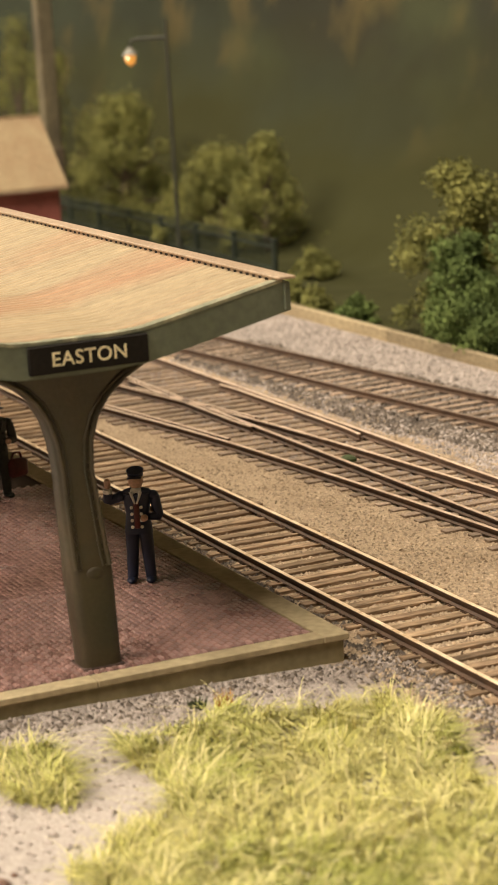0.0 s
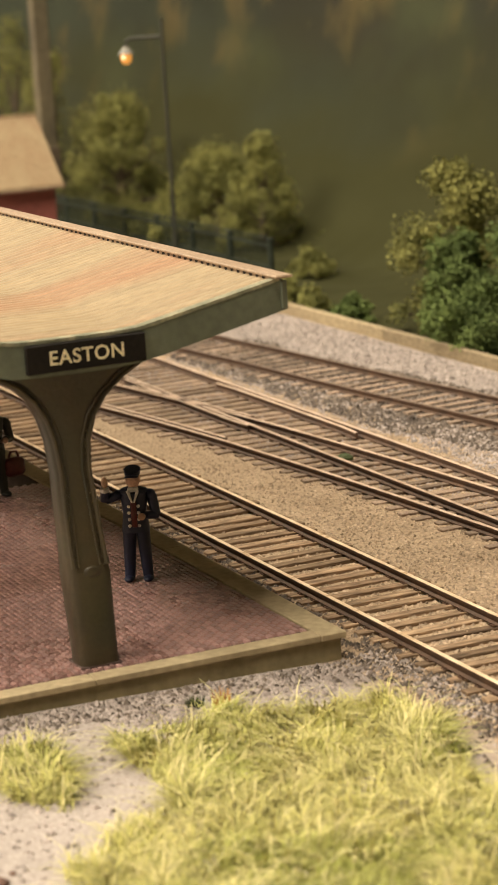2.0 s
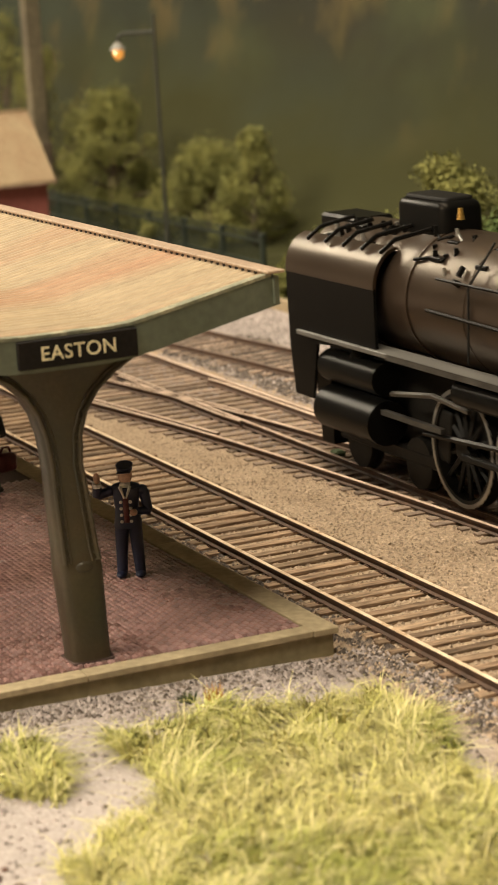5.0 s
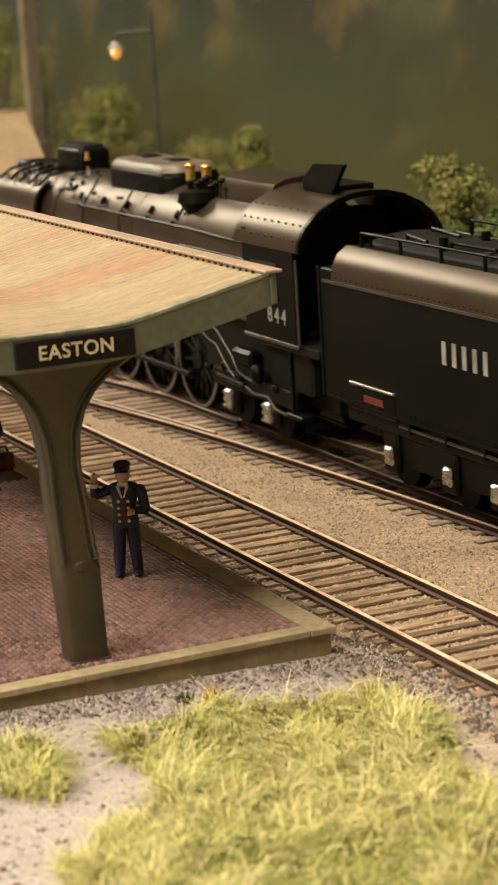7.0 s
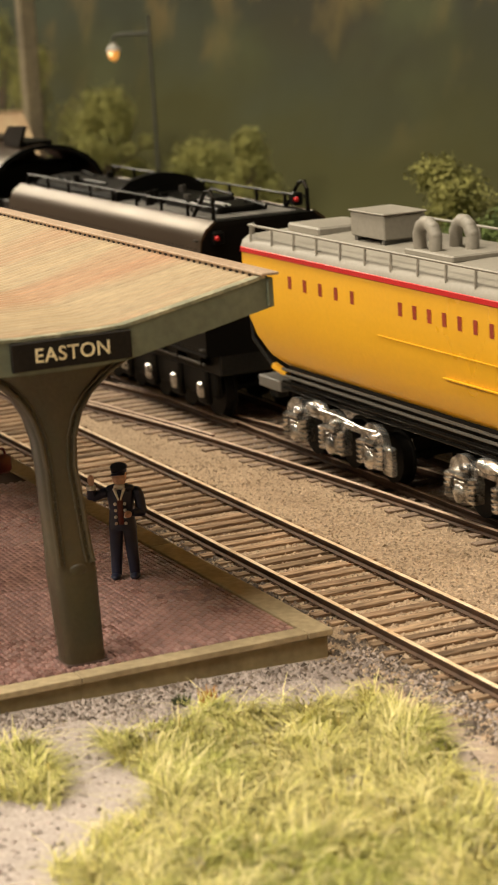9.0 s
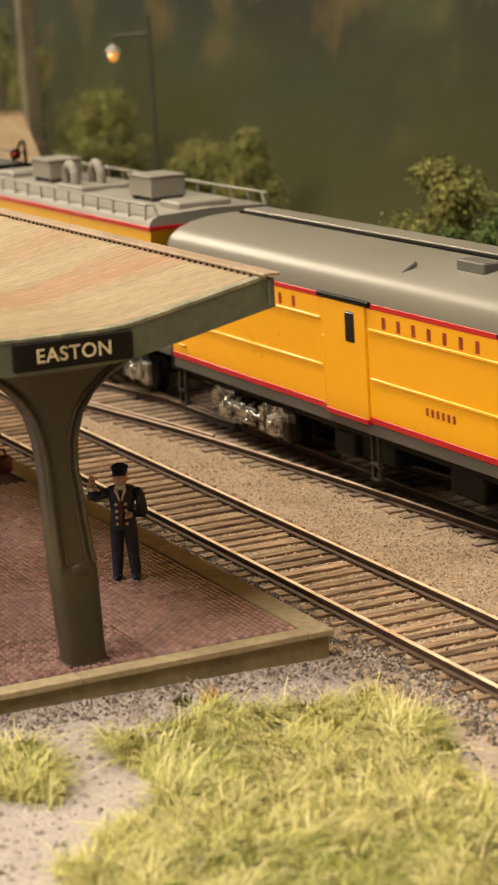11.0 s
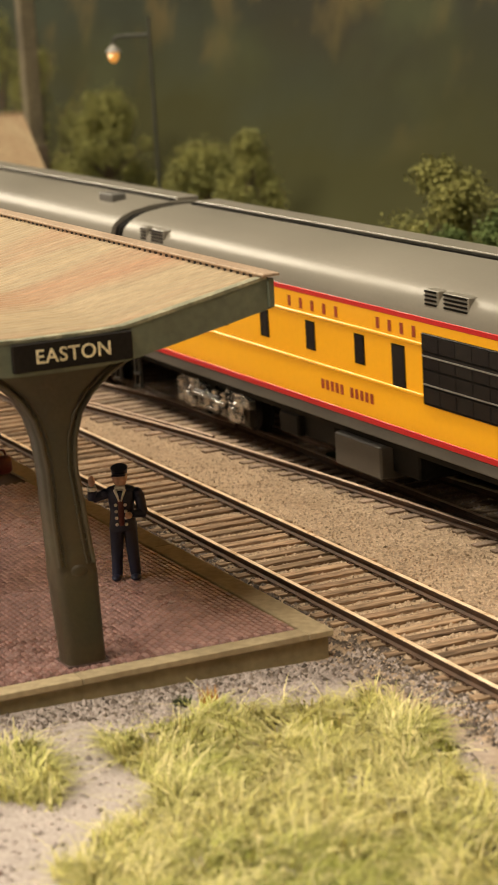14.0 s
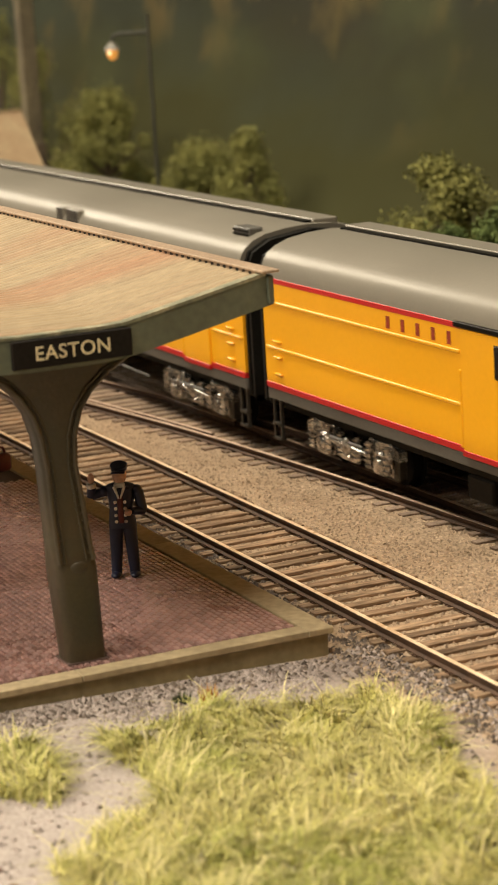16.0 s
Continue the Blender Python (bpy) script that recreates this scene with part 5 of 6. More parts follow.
    for z in (13.8, 15.2, 16.6, 18.0):
        part("train_pipe", pipe(B(), [(a + 10, -13.0, z), (b - 10, -13.0, z)], 0.36, 8), "skirt" if z > 16 else "black", t)
    for e, s in ((a, -1), (b, 1)):
        part("step_box", box(B(), min(e + s * 2, e - s * 9), max(e + s * 2, e - s * 9), -13.5, -8.0, 12.6, 15.2, 0.3), "skirt", t, "grey end step box")
        part("coupler", box(B(), min(e - s * 8, e + s * 4), max(e - s * 8, e + s * 4), -1.5, 1.5, 5.5, 9, 0.3), "black_matt", t)
        bm = B()
        pipe(bm, [(e, -15.2, 30), (e - s * 1.0, -15.4, 24), (e - s * 6.6, -13.8, 18.4), (e - s * 9, -13.2, 17.6)], 0.45, 8)
        part("end_pipe", bm, "black_matt", t)
        pipe(bm := B(), [(e - s * 7, -13.6, 18.4), (e - s * 11, -12.4, 16.8)], 0.9, 8)
        part("valve", bm, "wt_yellow", t)
    for x in (-394.6 - c, -325 - c):
        for s in (-1, 1):
            y = s * 13.2
            bm = B()
            for ax in (-17, 0, 17):
                o = x + ax
                prism_y(bm, [(o - 4.8, 4.0), (o - 5.4, 8.0), (o - 4.2, 11.2), (o - 1.6, 12.8), (o + 1.6, 12.8), (o + 4.2, 11.2), (o + 5.4, 8.0), (o + 4.8, 4.0), (o + 3.2, 4.0), (o + 3.2, 4.8), (o - 3.2, 4.8), (o - 3.2, 4.0)], y - 0.8, y + 0.8)
                box(bm, o - 2.6, o + 2.6, y - 1.7, y + 1.7, 3.8, 8.6, 0.7)
                ball(bm, (o, y + s * 1.7, 5.6), 1.9, 0.9, 2.0, 12, 8)
                rod(bm, (o - 2.6, y + s * 1.5, 9.3), (o + 2.6, y + s * 1.5, 9.3), 0.8, seg=8)
                ball(bm, (o + 1.8, y + s * 1.4, 10.6), 1.5, 0.9, 0.9)
            box(bm, x - 21, x + 21, y - 0.6, y + 0.5, 9.6, 11.2, 0.3)
            ball(bm, (x - 7, y + s * 0.8, 12.4), 4.4, 1.8, 1.5, 14, 8)
            box(bm, x + 21, x + 24.4, y - 1.0, y + 1.0, 3.0, 9.0, 0.5)
            part("truck_frame", bm, "chrome", t, "bright silver truck side frame")
            for ax in (-17, 0, 17):
                for dx in (-4.3, 4.3):
                    springs(t, x + ax + dx, y + s * 1.3, 4.2, 9.2, 0.95)
            part("brake_rod", pipe(B(), [(x - 3, y + s * 2.2, 12.6), (x + 6, y + s * 2.4, 12.7), (x + 17, y + s * 2.4, 11.9), (x + 22, y + s * 2.2, 12.1)], 0.35), "chrome", t)
        for ax in (-17, 0, 17):
            wheel_pair(t, x + ax, 5.2)


water_tender()


# ---- coal-black tender ----
def black_tender():
    u0, u1 = -590, -452
    c = (u0 + u1) / 2
    t = stock("locomotive_tender", c, "satin black locomotive tender with silver axle boxes", "railway tender")
    a, b = u0 - c, u1 - c
    sh = [(16.7, 16.2), (16.8, 40.5), (16.4, 43.2), (15.0, 45.6), (12.8, 47.2)]
    prof = [(-y, z) for y, z in sh] + [(12.8, 47.2)] + [(y, z) for y, z in sh[-2::-1]]
    tank = part("tank", prism(B(), prof, a + 6, b), "black", t, "satin black tank side", smooth=30)
    # lighter strips over the black tank put the shoulder's highlight into colour
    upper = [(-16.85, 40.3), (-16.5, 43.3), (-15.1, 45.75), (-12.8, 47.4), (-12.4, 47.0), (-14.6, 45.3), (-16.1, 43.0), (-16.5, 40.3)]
    part("shoulder", prism(B(), upper, a + 5.8, b + 0.1), "boiler", t, "rolled shoulder, browner than the tank to carry its highlight", smooth=30)
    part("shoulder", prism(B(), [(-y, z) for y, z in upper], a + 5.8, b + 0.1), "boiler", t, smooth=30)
    part("front_bulkhead", box(B(), a, a + 6, -16.6, 16.6, 16.2, 42.8, 0.3), "black", t)
    part("edge_strip", box(B(), a - 0.3, a + 0.5, -16.9, -16.2, 16.2, 43, 0.1), "black", t)
    for z in (40.2, 16.4):
        part("seam_strip", box(B(), a + 2, b, -17.1, -16.6, z - 0.25, z + 0.3), "steel" if z > 30 else "black", t, smooth=0)
    # rivet rows
    bm = B()
    for z in (41.2, 17.6):
        x = a + 8
        while x < b - 2:
            ball(bm, (x, -16.82, z), 0.16, u=6, v=4)
            x += 2.2
    part("rivets", bm, "black", t, smooth=0)
    bars(t, -541 - c, -493 - c, 31.8, 4.4, 13, "silver", "silver-white lettering bars", -16.84)
    # deck and coal bunker
    part("deck", box(B(), a + 6, b, -12.9, 12.9, 46.2, 47.0), "black_matt", t, "black deck")
    arch = [(-11.5, 46.8), (-10.8, 50.2), (-8, 53.0), (-4, 54.6), (0, 55.2), (4, 54.6), (8, 53.0), (10.8, 50.2), (11.5, 46.8)]
    part("bunker_cover", prism(B(), [(y * 1.1, 46.8 + (z - 46.8) * 0.8) for y, z in arch], a + 74, a + 77), "black", t, smooth=30)
    part("bunker_cover", prism(B(), [(y * 0.8, 46.8 + (z - 46.8) * 0.28) for y, z in arch], a + 8, a + 74), "black_matt", t, smooth=30)
    for i, x in enumerate((a + 80, a + 96, a + 114)):
        part("hatch", box(B(), x, x + 13, -7, 6, 47, 48.9 + 0.4 * (i % 2), 0.4), "black", t)
    part("hatch_plate", box(B(), a + 77, b - 4, -11, 10, 46.9, 47.4, 0.1), "skirt", t, "dark grey dusty deck plate")
    rt = random.Random(5)
    for k in range(22):
        x0, y0 = a + rt.uniform(10, 128), rt.uniform(-11, 8)
        q = B()
        if k % 2:
            pipe(q, [(x0, y0, 47), (x0, y0, 49.6), (x0 + rt.uniform(4, 16), y0 + rt.uniform(-2, 2), 49.4)], 0.4)
        else:
            rod(q, (x0, y0, 47), (x0, y0, 50 + rt.uniform(-0.6, 0.8)), 1.1, 0.9, 10)
        part("deck_fitting", q, "black" if k % 3 else "steel", t)
    for s in (-1, 1):
        rl = part("railing", pipe(B(), [(a + 12, s * 12.6, 50.2), (b - 3, s * 12.6, 50.2)], 0.3), "black", t)
        x = a + 12
        while x < b:
            part("stanchion", pipe(B(), [(x, s * 12.6, 46.8), (x, s * 12.6, 50.3)], 0.42), "black", rl)
            x += 15.8
        pipe(bm := B(), [(b - 14, s * 12, 47), (b - 6, s * 12, 53.5), (b - 3.4, s * 12, 53.8), (b - 2.2, s * 12, 52.4), (b - 2, s * 12, 46)], 0.5)
        part("ladder_rail", bm, "black", rl)
    # rear: ladder, lamps
    for z in np.arange(18, 46, 4.2):
        part("rung", box(B(), b - 2.2, b - 0.4, -17.7, -16.9, float(z) - 0.15, float(z) + 0.2), "steel", t, smooth=0)
    for y, z in ((-12.4, 43.6), (8.0, 50.5)):
        lamp = part("marker_lamp", box(B(), b - 1.2, b + 1.6, y - 1.3, y + 1.3, z - 1.5, z + 1.5, 0.4), "black", t)
        ball(bm := B(), (b + 1.5, y - 0.6, z), 0.65)
        part("lens", bm, "red", lamp, "red marker lens")
    # water legs, steps and running gear
    part("underframe", box(B(), a + 4, b, -13.5, 13.5, 11.4, 16.4, 0.3), "black_matt", t)
    part("side_pipe", pipe(B(), [(a + 30, -15.6, 14.4), (b - 4, -15.6, 14.0)], 0.35), "steel", t)
    for x in np.arange(a + 34, b - 4, 14):
        part("pipe_bracket", box(B(), float(x), float(x) + 0.7, -16, -13, 13.4, 16.4, 0.1), "black", t)
    part("step_box", box(B(), a + 12, a + 31, -16.9, -12.5, 15.4, 20.6, 0.4), "black", t)
    part("step_tread", box(B(), a + 12.5, a + 30.5, -17.3, -15.6, 20.6, 21.1, 0.1), "bare_pipe", t, "pale grey tread edge")
    part("plate_bar", box(B(), a + 18, a + 26, -16.98, -16.8, 17.6, 19.0), "bag", t, "dark red writing bar", smooth=0)
    frame_bm = B()
    for s in (-1, 1):
        box(frame_bm, a + 18, b - 6, s * 11.4 - 0.8, s * 11.4 + 0.8, 4.8, 11.6, 0.4)
    part("pedestal_frame", frame_bm, "black_matt", t)
    for x in (-568.6, -545.5, -527.9, -511.9, -495.8, -479.9, -464):
        wheel_pair(t, x - c, 6.4)
        for s in (-1, 1):
            bm = B()
            box(bm, x - c - 2.9, x - c + 2.9, s * 12.6 - 0.8, s * 12.6 + 0.8, 3.2, 11.8, 0.5)
            part("axle_guard", bm, "black_matt", t)
            box(bm := B(), x - c - 1.6, x - c + 1.6, s * 13.6 - 0.6, s * 13.6 + 0.6, 4.8, 8.6, 0.55)
            part("axle_box", bm, "axle_silver", t, "silver axle box cover")
    part("coupler", box(B(), b, b + 4, -1.5, 1.5, 5.5, 9, 0.3), "black_matt", t)


black_tender()


# ---- steam locomotive ----
def spoked_driver(parent, x, r):
    bm = B()
    for s in (-1, 1):
        y = s * 8.9
        seg = 36
        outer = [(math.cos(i * 2 * math.pi / seg), math.sin(i * 2 * math.pi / seg)) for i in range(seg)]
        for rad0, rad1, d0, d1 in ((r, r * 0.87, -1.3, 1.3),):
            va = [[bm.verts.new((cx_ * q, y + d, cz_ * q)) for q, d in ((rad0, d0), (rad0, d1), (rad1, d1), (rad1, d0))] for cx_, cz_ in outer]
            for i in range(seg):
                j = (i + 1) % seg
                for k in range(4):
                    l = (k + 1) % 4
                    bm.faces.new((va[i][k], va[i][l], va[j][l], va[j][k]))
        rod(bm, (0, y - 1.4, 0), (0, y + 1.4, 0), r * 0.2, seg=14)
        box(bm, -r * 0.45, r * 0.45, y - 0.9, y + 0.9, -r * 0.85, -r * 0.45, 0.3)
        rod(bm, (0, y + s * 1.2, r * 0.36), (0, y + s * 2.6, r * 0.36), 1.4, seg=10)
    rod(bm, (0, -9, 0), (0, 9, 0), 1.4, seg=12)
    bmesh.ops.recalc_face_normals(bm, faces=bm.faces[:])
    o = part("driving_wheel", bm, "black_matt", parent, "spoked black driving wheels", at=(x, 0, r))
    spoke = mesh_from("spoke", rod(B(), (0, 0, r * 0.15), (0, 0, r * 0.9), 0.7, 0.5, 5), "black_matt")
    for s in (-1, 1):
        for i in range(14):
            q = new("spoke", spoke)
            q.parent = o
            q.matrix_local = pose(*mm((0, s * 8.9, 0)), 0, i * 360 / 14, 0)
    bm = B()
    for s in (-1, 1):
        seg = 40
        pts = [(math.cos(i * 2 * math.pi / seg), math.sin(i * 2 * math.pi / seg)) for i in range(seg)]
        y = s * 10.25
        va = [[bm.verts.new((px * q, y + s * d, pz * q)) for q, d in ((r, 0), (r * 0.93, 0.06), (r * 0.93, -0.3), (r, -0.3))] for px, pz in pts]
        for i in range(seg):
            j = (i + 1) % seg
            for k in range(4):
                l = (k + 1) % 4
                bm.faces.new((va[i][k], va[i][l], va[j][l], va[j][k]))
    bmesh.ops.recalc_face_normals(bm, faces=bm.faces[:])
    part("tyre", bm, "bare_pipe", o, "worn grey steel tyre")
    SPINNING.append((o, r))


def lump(bm, x0, x1, w, z0, z1, r, crown):
    """An upright casing, rounded in plan and along its upper edge; crown lets the top slope in."""
    def ring(inset, z):
        a0, a1, ww, rr = x0 + inset, x1 - inset, w - inset, max(0.3, r - inset * 0.5)
        out = []
        for cx_, cy_, q in ((a1 - rr, ww - rr, 0), (a0 + rr, ww - rr, 1), (a0 + rr, -ww + rr, 2), (a1 - rr, -ww + rr, 3)):
            for k in range(6):
                an = math.pi / 2 * (q + k / 5)
                out.append(bm.verts.new((cx_ + rr * math.cos(an), cy_ + rr * math.sin(an), z)))
        return out
    h = z1 - z0
    e = min(1.6, h * 0.45, w * 0.4)
    rings = [ring(0, z0), ring(crown * w * 0.3, z1 - e), ring(crown * w * 0.5 + e * 0.25, z1 - e * 0.4), ring(crown * w * 0.7 + e * 0.75, z1 - e * 0.08), ring(min(w * 0.8, crown * w * 1.4 + e * 1.6), z1)]
    for ra, rb_ in zip(rings, rings[1:]):
        for i in range(24):
            j = (i + 1) % 24
            bm.faces.new((ra[i], ra[j], rb_[j], rb_[i]))
    bm.faces.new(rings[-1])
    bm.faces.new(rings[0][::-1])
    bmesh.ops.recalc_face_normals(bm, faces=bm.faces[:])
    return bm


def locomotive():
    u0 = -720
    t = stock("steam_locomotive", u0, "black steam locomotive with graphite boiler and spoked drivers", "locomotive")
    c = u0
    R = 11.6

    def x(u):
        return u - c

    # boiler in courses
    def barrel(ua, ub, ra, rb, z, name, label=""):
        bm = B()
        rod(bm, (x(ua), 0, z), (x(ub), 0, z), ra, rb, 40)
        return part(name, bm, "boiler", t, label, smooth=30)

    barrel(-802, -778, 12.6, 12.6, 38.2, "smokebox", "dull graphite smokebox")
    barrel(-804.5, -802, 11.2, 12.4, 38.2, "smokebox_front")
    barrel(-778, -735, 12.9, 13.3, 38.2, "boiler_course")
    barrel(-735, -664, 13.4, 13.9, 38.2, "boiler_course", "graphite brown boiler course")
    for u in (-778, -757, -735, -700, -664):
        bm = B()
        rod(bm, (x(u) - 0.5, 0, 38.2), (x(u) + 0.5, 0, 38.2), 13.1 + (u + 800) * 0.0065, seg=40)
        part("boiler_band", bm, "boiler", t, smooth=30)
    fire = [(-14.6, 27), (-15.4, 36), (-15.0, 42), (-13.0, 47), (-9.6, 50.4), (-5, 52.2), (0, 52.8), (5, 52.2), (9.6, 50.4), (13.0, 47), (15.0, 42), (15.4, 36), (14.6, 27)]
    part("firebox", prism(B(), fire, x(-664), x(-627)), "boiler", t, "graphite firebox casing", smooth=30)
    # added black plates put the shade of the lower firebox into colour
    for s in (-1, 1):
        part("firebox_side", box(B(), x(-664.5), x(-627), min(s * 15.0, s * 15.75), max(s * 15.0, s * 15.75), 27, 40.6, 0.2), "black", t, "added black plate darkening the firebox below its highlight")
    hump = [(-8.0, 49), (-7.8, 54.2), (-6.9, 55.8), (-4.5, 56.8), (0, 57.2), (4.5, 56.8), (6.9, 55.8), (7.8, 54.2), (8.0, 49)]
    part("turret_casing", prism(B(), hump, x(-657), x(-629)), "boiler", t, "graphite casing before the cab", smooth=30)
    # domes and stack
    sd = part("sand_dome", lump(B(), x(-729), x(-688), 8.0, 47, 54.8, 5.0, 0.0), "black", t, "long black sand dome", smooth=40)
    part("dome_top", lump(B(), x(-728.7), x(-688.3), 7.7, 54.5, 56.6, 4.8, 0.25), "dust", sd, "dusty tan dome top", smooth=60)
    for u in (-722, -704):
        part("sand_hatch", lump(B(), x(u), x(u + 8), 3.0, 56.3, 57.0, 1.5, 0.2), "black", sd, smooth=40)
    part("chimney", lump(B(), x(-775), x(-756), 4.8, 48, 57.0, 2.0, 0.05), "black", t, "black double chimney casing", smooth=40)
    part("chimney_rim", lump(B(), x(-773.5), x(-757.5), 3.6, 56.9, 57.6, 1.4, 0.1), "black_matt", t, smooth=40)
    part("headlight_bracket", box(B(), x(-809), x(-793), -4.6, 4.6, 47.0, 51.0, 0.6), "black", t)
    rf = random.Random(31)
    for k in range(34):
        u, yy = rf.uniform(-800, -736), rf.uniform(-11.5, -3)
        zz = 38.2 + math.sqrt(max(0, 12.8 ** 2 - yy * yy))
        fb = B()
        rod(fb, (x(u), yy, zz - 0.6), (x(u), yy - 0.3, zz + rf.uniform(0.6, 2.2)), rf.uniform(0.35, 0.9), rf.uniform(0.3, 0.6), 8)
        if k % 3 == 0:
            pipe(fb, [(x(u), yy, zz + 0.5), (x(u) + rf.uniform(-6, 6), yy - 1.6, zz - 0.4)], 0.35)
        part("fitting", fb, "bare_pipe" if k % 4 == 0 else "black", t)
    part("bell", (lambda b_: (rod(b_, (x(-748), -5.4, 54.4), (x(-748), -5.4, 56.6), 0.8, 0.45, 12), b_)[1])(B()), "gold", t, "brass bell")
    for dx in (-3.3, 3.3):
        bm = B()
        rod(bm, (x(-675) + dx, -5.0 + dx * 0.2, 53.6), (x(-675) + dx, -5.0 + dx * 0.2, 57.0), 1.15, 1.15, 12)
        ball(bm, (x(-675) + dx, -5.0 + dx * 0.2, 57.0), 1.4, 1.4, 0.8)
        part("safety_valve", bm, "gold", t, "brass safety valve")
        part("valve_base", (lambda b_: (rod(b_, (x(-675) + dx, -5.0 + dx * 0.2, 49), (x(-675) + dx, -5.0 + dx * 0.2, 53.6), 0.9, 0.9, 10), b_)[1])(B()), "black", t)
    bm = B()
    rod(bm, (x(-664), -9.6, 45), (x(-664), -9.6, 50.0), 1.8, 5.2, 16)
    rod(bm, (x(-664), -9.6, 50.0), (x(-664), -9.6, 52.4), 5.6, 5.0, 16)
    part("steam_turret", bm, "black", t, "black steam turret")
    for k in range(7):
        vx = x(-670) + k * 2.8
        bm = B()
        rod(bm, (vx, -7.4, 48.4), (vx, -7.4, 53.4 + (k % 3) * 0.8), 0.8, 0.6)
        ball(bm, (vx, -7.4, 53.6 + (k % 3) * 0.8), 1.1, 1.1, 0.6)
        pipe(bm, [(vx, -7.4, 49.6), (vx - 0.6, -10.4, 49.0), (vx - 0.8, -12.4, 46.6)], 0.35)
        part("steam_valve", bm, "black", t)
    # pipes, handrail and steps along the boiler
    for s in (-1, 1):
        part("handrail", pipe(B(), [(x(-744), s * 13.4, 44.4), (x(-735), s * 13.6, 44.4), (x(-664), s * 14.0, 44.2), (x(-628), s * 15.6, 44)], 0.32), "black", t)
        for u in np.arange(-738, -632, 16):
            bm = B()
            rod(bm, (x(float(u)), s * 11.4, 43.4), (x(float(u)), s * 13.4, 44.6), 0.75, 0.5)
            rod(bm, (x(float(u)), s * 12.2, 45.4), (x(float(u)), s * 11.0, 47.0), 0.6, 0.6)
            part("handrail_post", bm, "black", t)
        rb = part("running_board", box(B(), x(-800), x(-626), min(s * 11.2, s * 16.2), max(s * 11.2, s * 16.2), 27.2, 28.2, 0.15), "skirt", t, "dusty dark grey running board")
        part("board_edge", box(B(), x(-760), x(-626), min(s * 16.2, s * 16.5), max(s * 16.2, s * 16.5), 27.1, 28.3), "steel", rb, "pale grey board edge", smooth=0)
        part("sand_pipe", pipe(B(), [(x(-730), s * 8.8, 52), (x(-732), s * 13.6, 44), (x(-732), s * 14.2, 30)], 0.24), "black_matt", t)
        part("sand_pipe", pipe(B(), [(x(-704), s * 8.8, 52), (x(-706), s * 14.0, 44), (x(-706), s * 14.4, 30)], 0.24), "black_matt", t)
        part("feed_pipe", pipe(B(), [(x(-748), s * 13.6, 38), (x(-690), s * 14.4, 37), (x(-640), s * 15.6, 37)], 0.4), "black_matt", t)
        part("air_tank", (lambda b_: (rod(b_, (x(-736), s * 13.4, 24.0), (x(-672), s * 13.4, 24.0), 2.6, 2.6, 16), b_)[1])(B()), "black", t)
        # cylinders and valve gear
        bm = B()
        rod(bm, (x(-792), s * 12.4, 12.6), (x(-768), s * 12.4, 12.6), 4.6, 4.6, 20)
        rod(bm, (x(-792), s * 12.2, 21.4), (x(-768), s * 12.2, 21.4), 3.4, 3.4, 16)
        part("cylinder", bm, "black", t)
        part("guide_bar", box(B(), x(-768), x(-744), s * 13.2 - 0.6, s * 13.2 + 0.6, 14.6, 15.6), "steel", t)
        part("smoke_pipe", pipe(B(), [(x(-780), s * 10.5, 27), (x(-780), s * 12.0, 22)], 2.4, 12), "black", t)
        pipe(bm := B(), [(x(-764), s * 13.2, 19.4), (x(-748), s * 13.0, 21.4), (x(-735), s * 12.6, 20.2)], 0.6)
        part("valve_gear", bm, "steel", t)
    for s in (-1, 1):
        # top lighter than the black side plate: its highlight put into colour
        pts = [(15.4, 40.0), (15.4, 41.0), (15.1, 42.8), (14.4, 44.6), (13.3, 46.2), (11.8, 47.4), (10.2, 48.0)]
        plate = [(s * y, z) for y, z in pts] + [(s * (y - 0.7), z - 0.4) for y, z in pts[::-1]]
        dfl = part("smoke_deflector", prism(B(), plate, x(-805.2), x(-766)), "boiler", t, "rounded deflector top in lighter graphite, standing for its highlight", smooth=40)
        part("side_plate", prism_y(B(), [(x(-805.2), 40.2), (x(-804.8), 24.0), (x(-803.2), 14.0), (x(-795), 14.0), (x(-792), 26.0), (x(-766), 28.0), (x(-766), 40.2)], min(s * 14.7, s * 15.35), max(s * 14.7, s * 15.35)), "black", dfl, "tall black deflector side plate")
    for u in (-790, -776, -752, -735, -716):
        for y in (-9, -5):
            part("boiler_step", box(B(), x(u), x(u) + 4, y - 1.4, y + 1.4, 49.2 if y > -8 else 46.6, 50.2 if y > -8 else 47.6, 0.2), "black", t)
    for k in range(5):
        pipe(bm := B(), [(x(-798 + k * 8), -13.4, 47.2), (x(-796 + k * 8), -11.0, 49.8), (x(-792 + k * 8), -5, 51.6)], 0.45)
        part("pipework", bm, "black", t)
    # cab
    part("cab_front", box(B(), x(-627), x(-625.4), -16.4, 16.4, 25, 48, 0.1), "black", t)
    for s in (-1, 1):
        sd = part("cab_side", box(B(), x(-627), x(-602), min(s * 15.7, s * 16.6), max(s * 15.7, s * 16.6), 24.6, 44.8, 0.15), "black", t, "satin black cab side")
        part("cab_window", box(B(), x(-623), x(-610), min(s * 16.3, s * 16.75), max(s * 16.3, s * 16.75), 34.4, 41.4), "glass", sd, "dark open cab window")
        part("window_sill", box(B(), x(-623.6), x(-609.4), min(s * 16.5, s * 17.1), max(s * 16.5, s * 17.1), 33.7, 34.3), "black", sd, smooth=0)
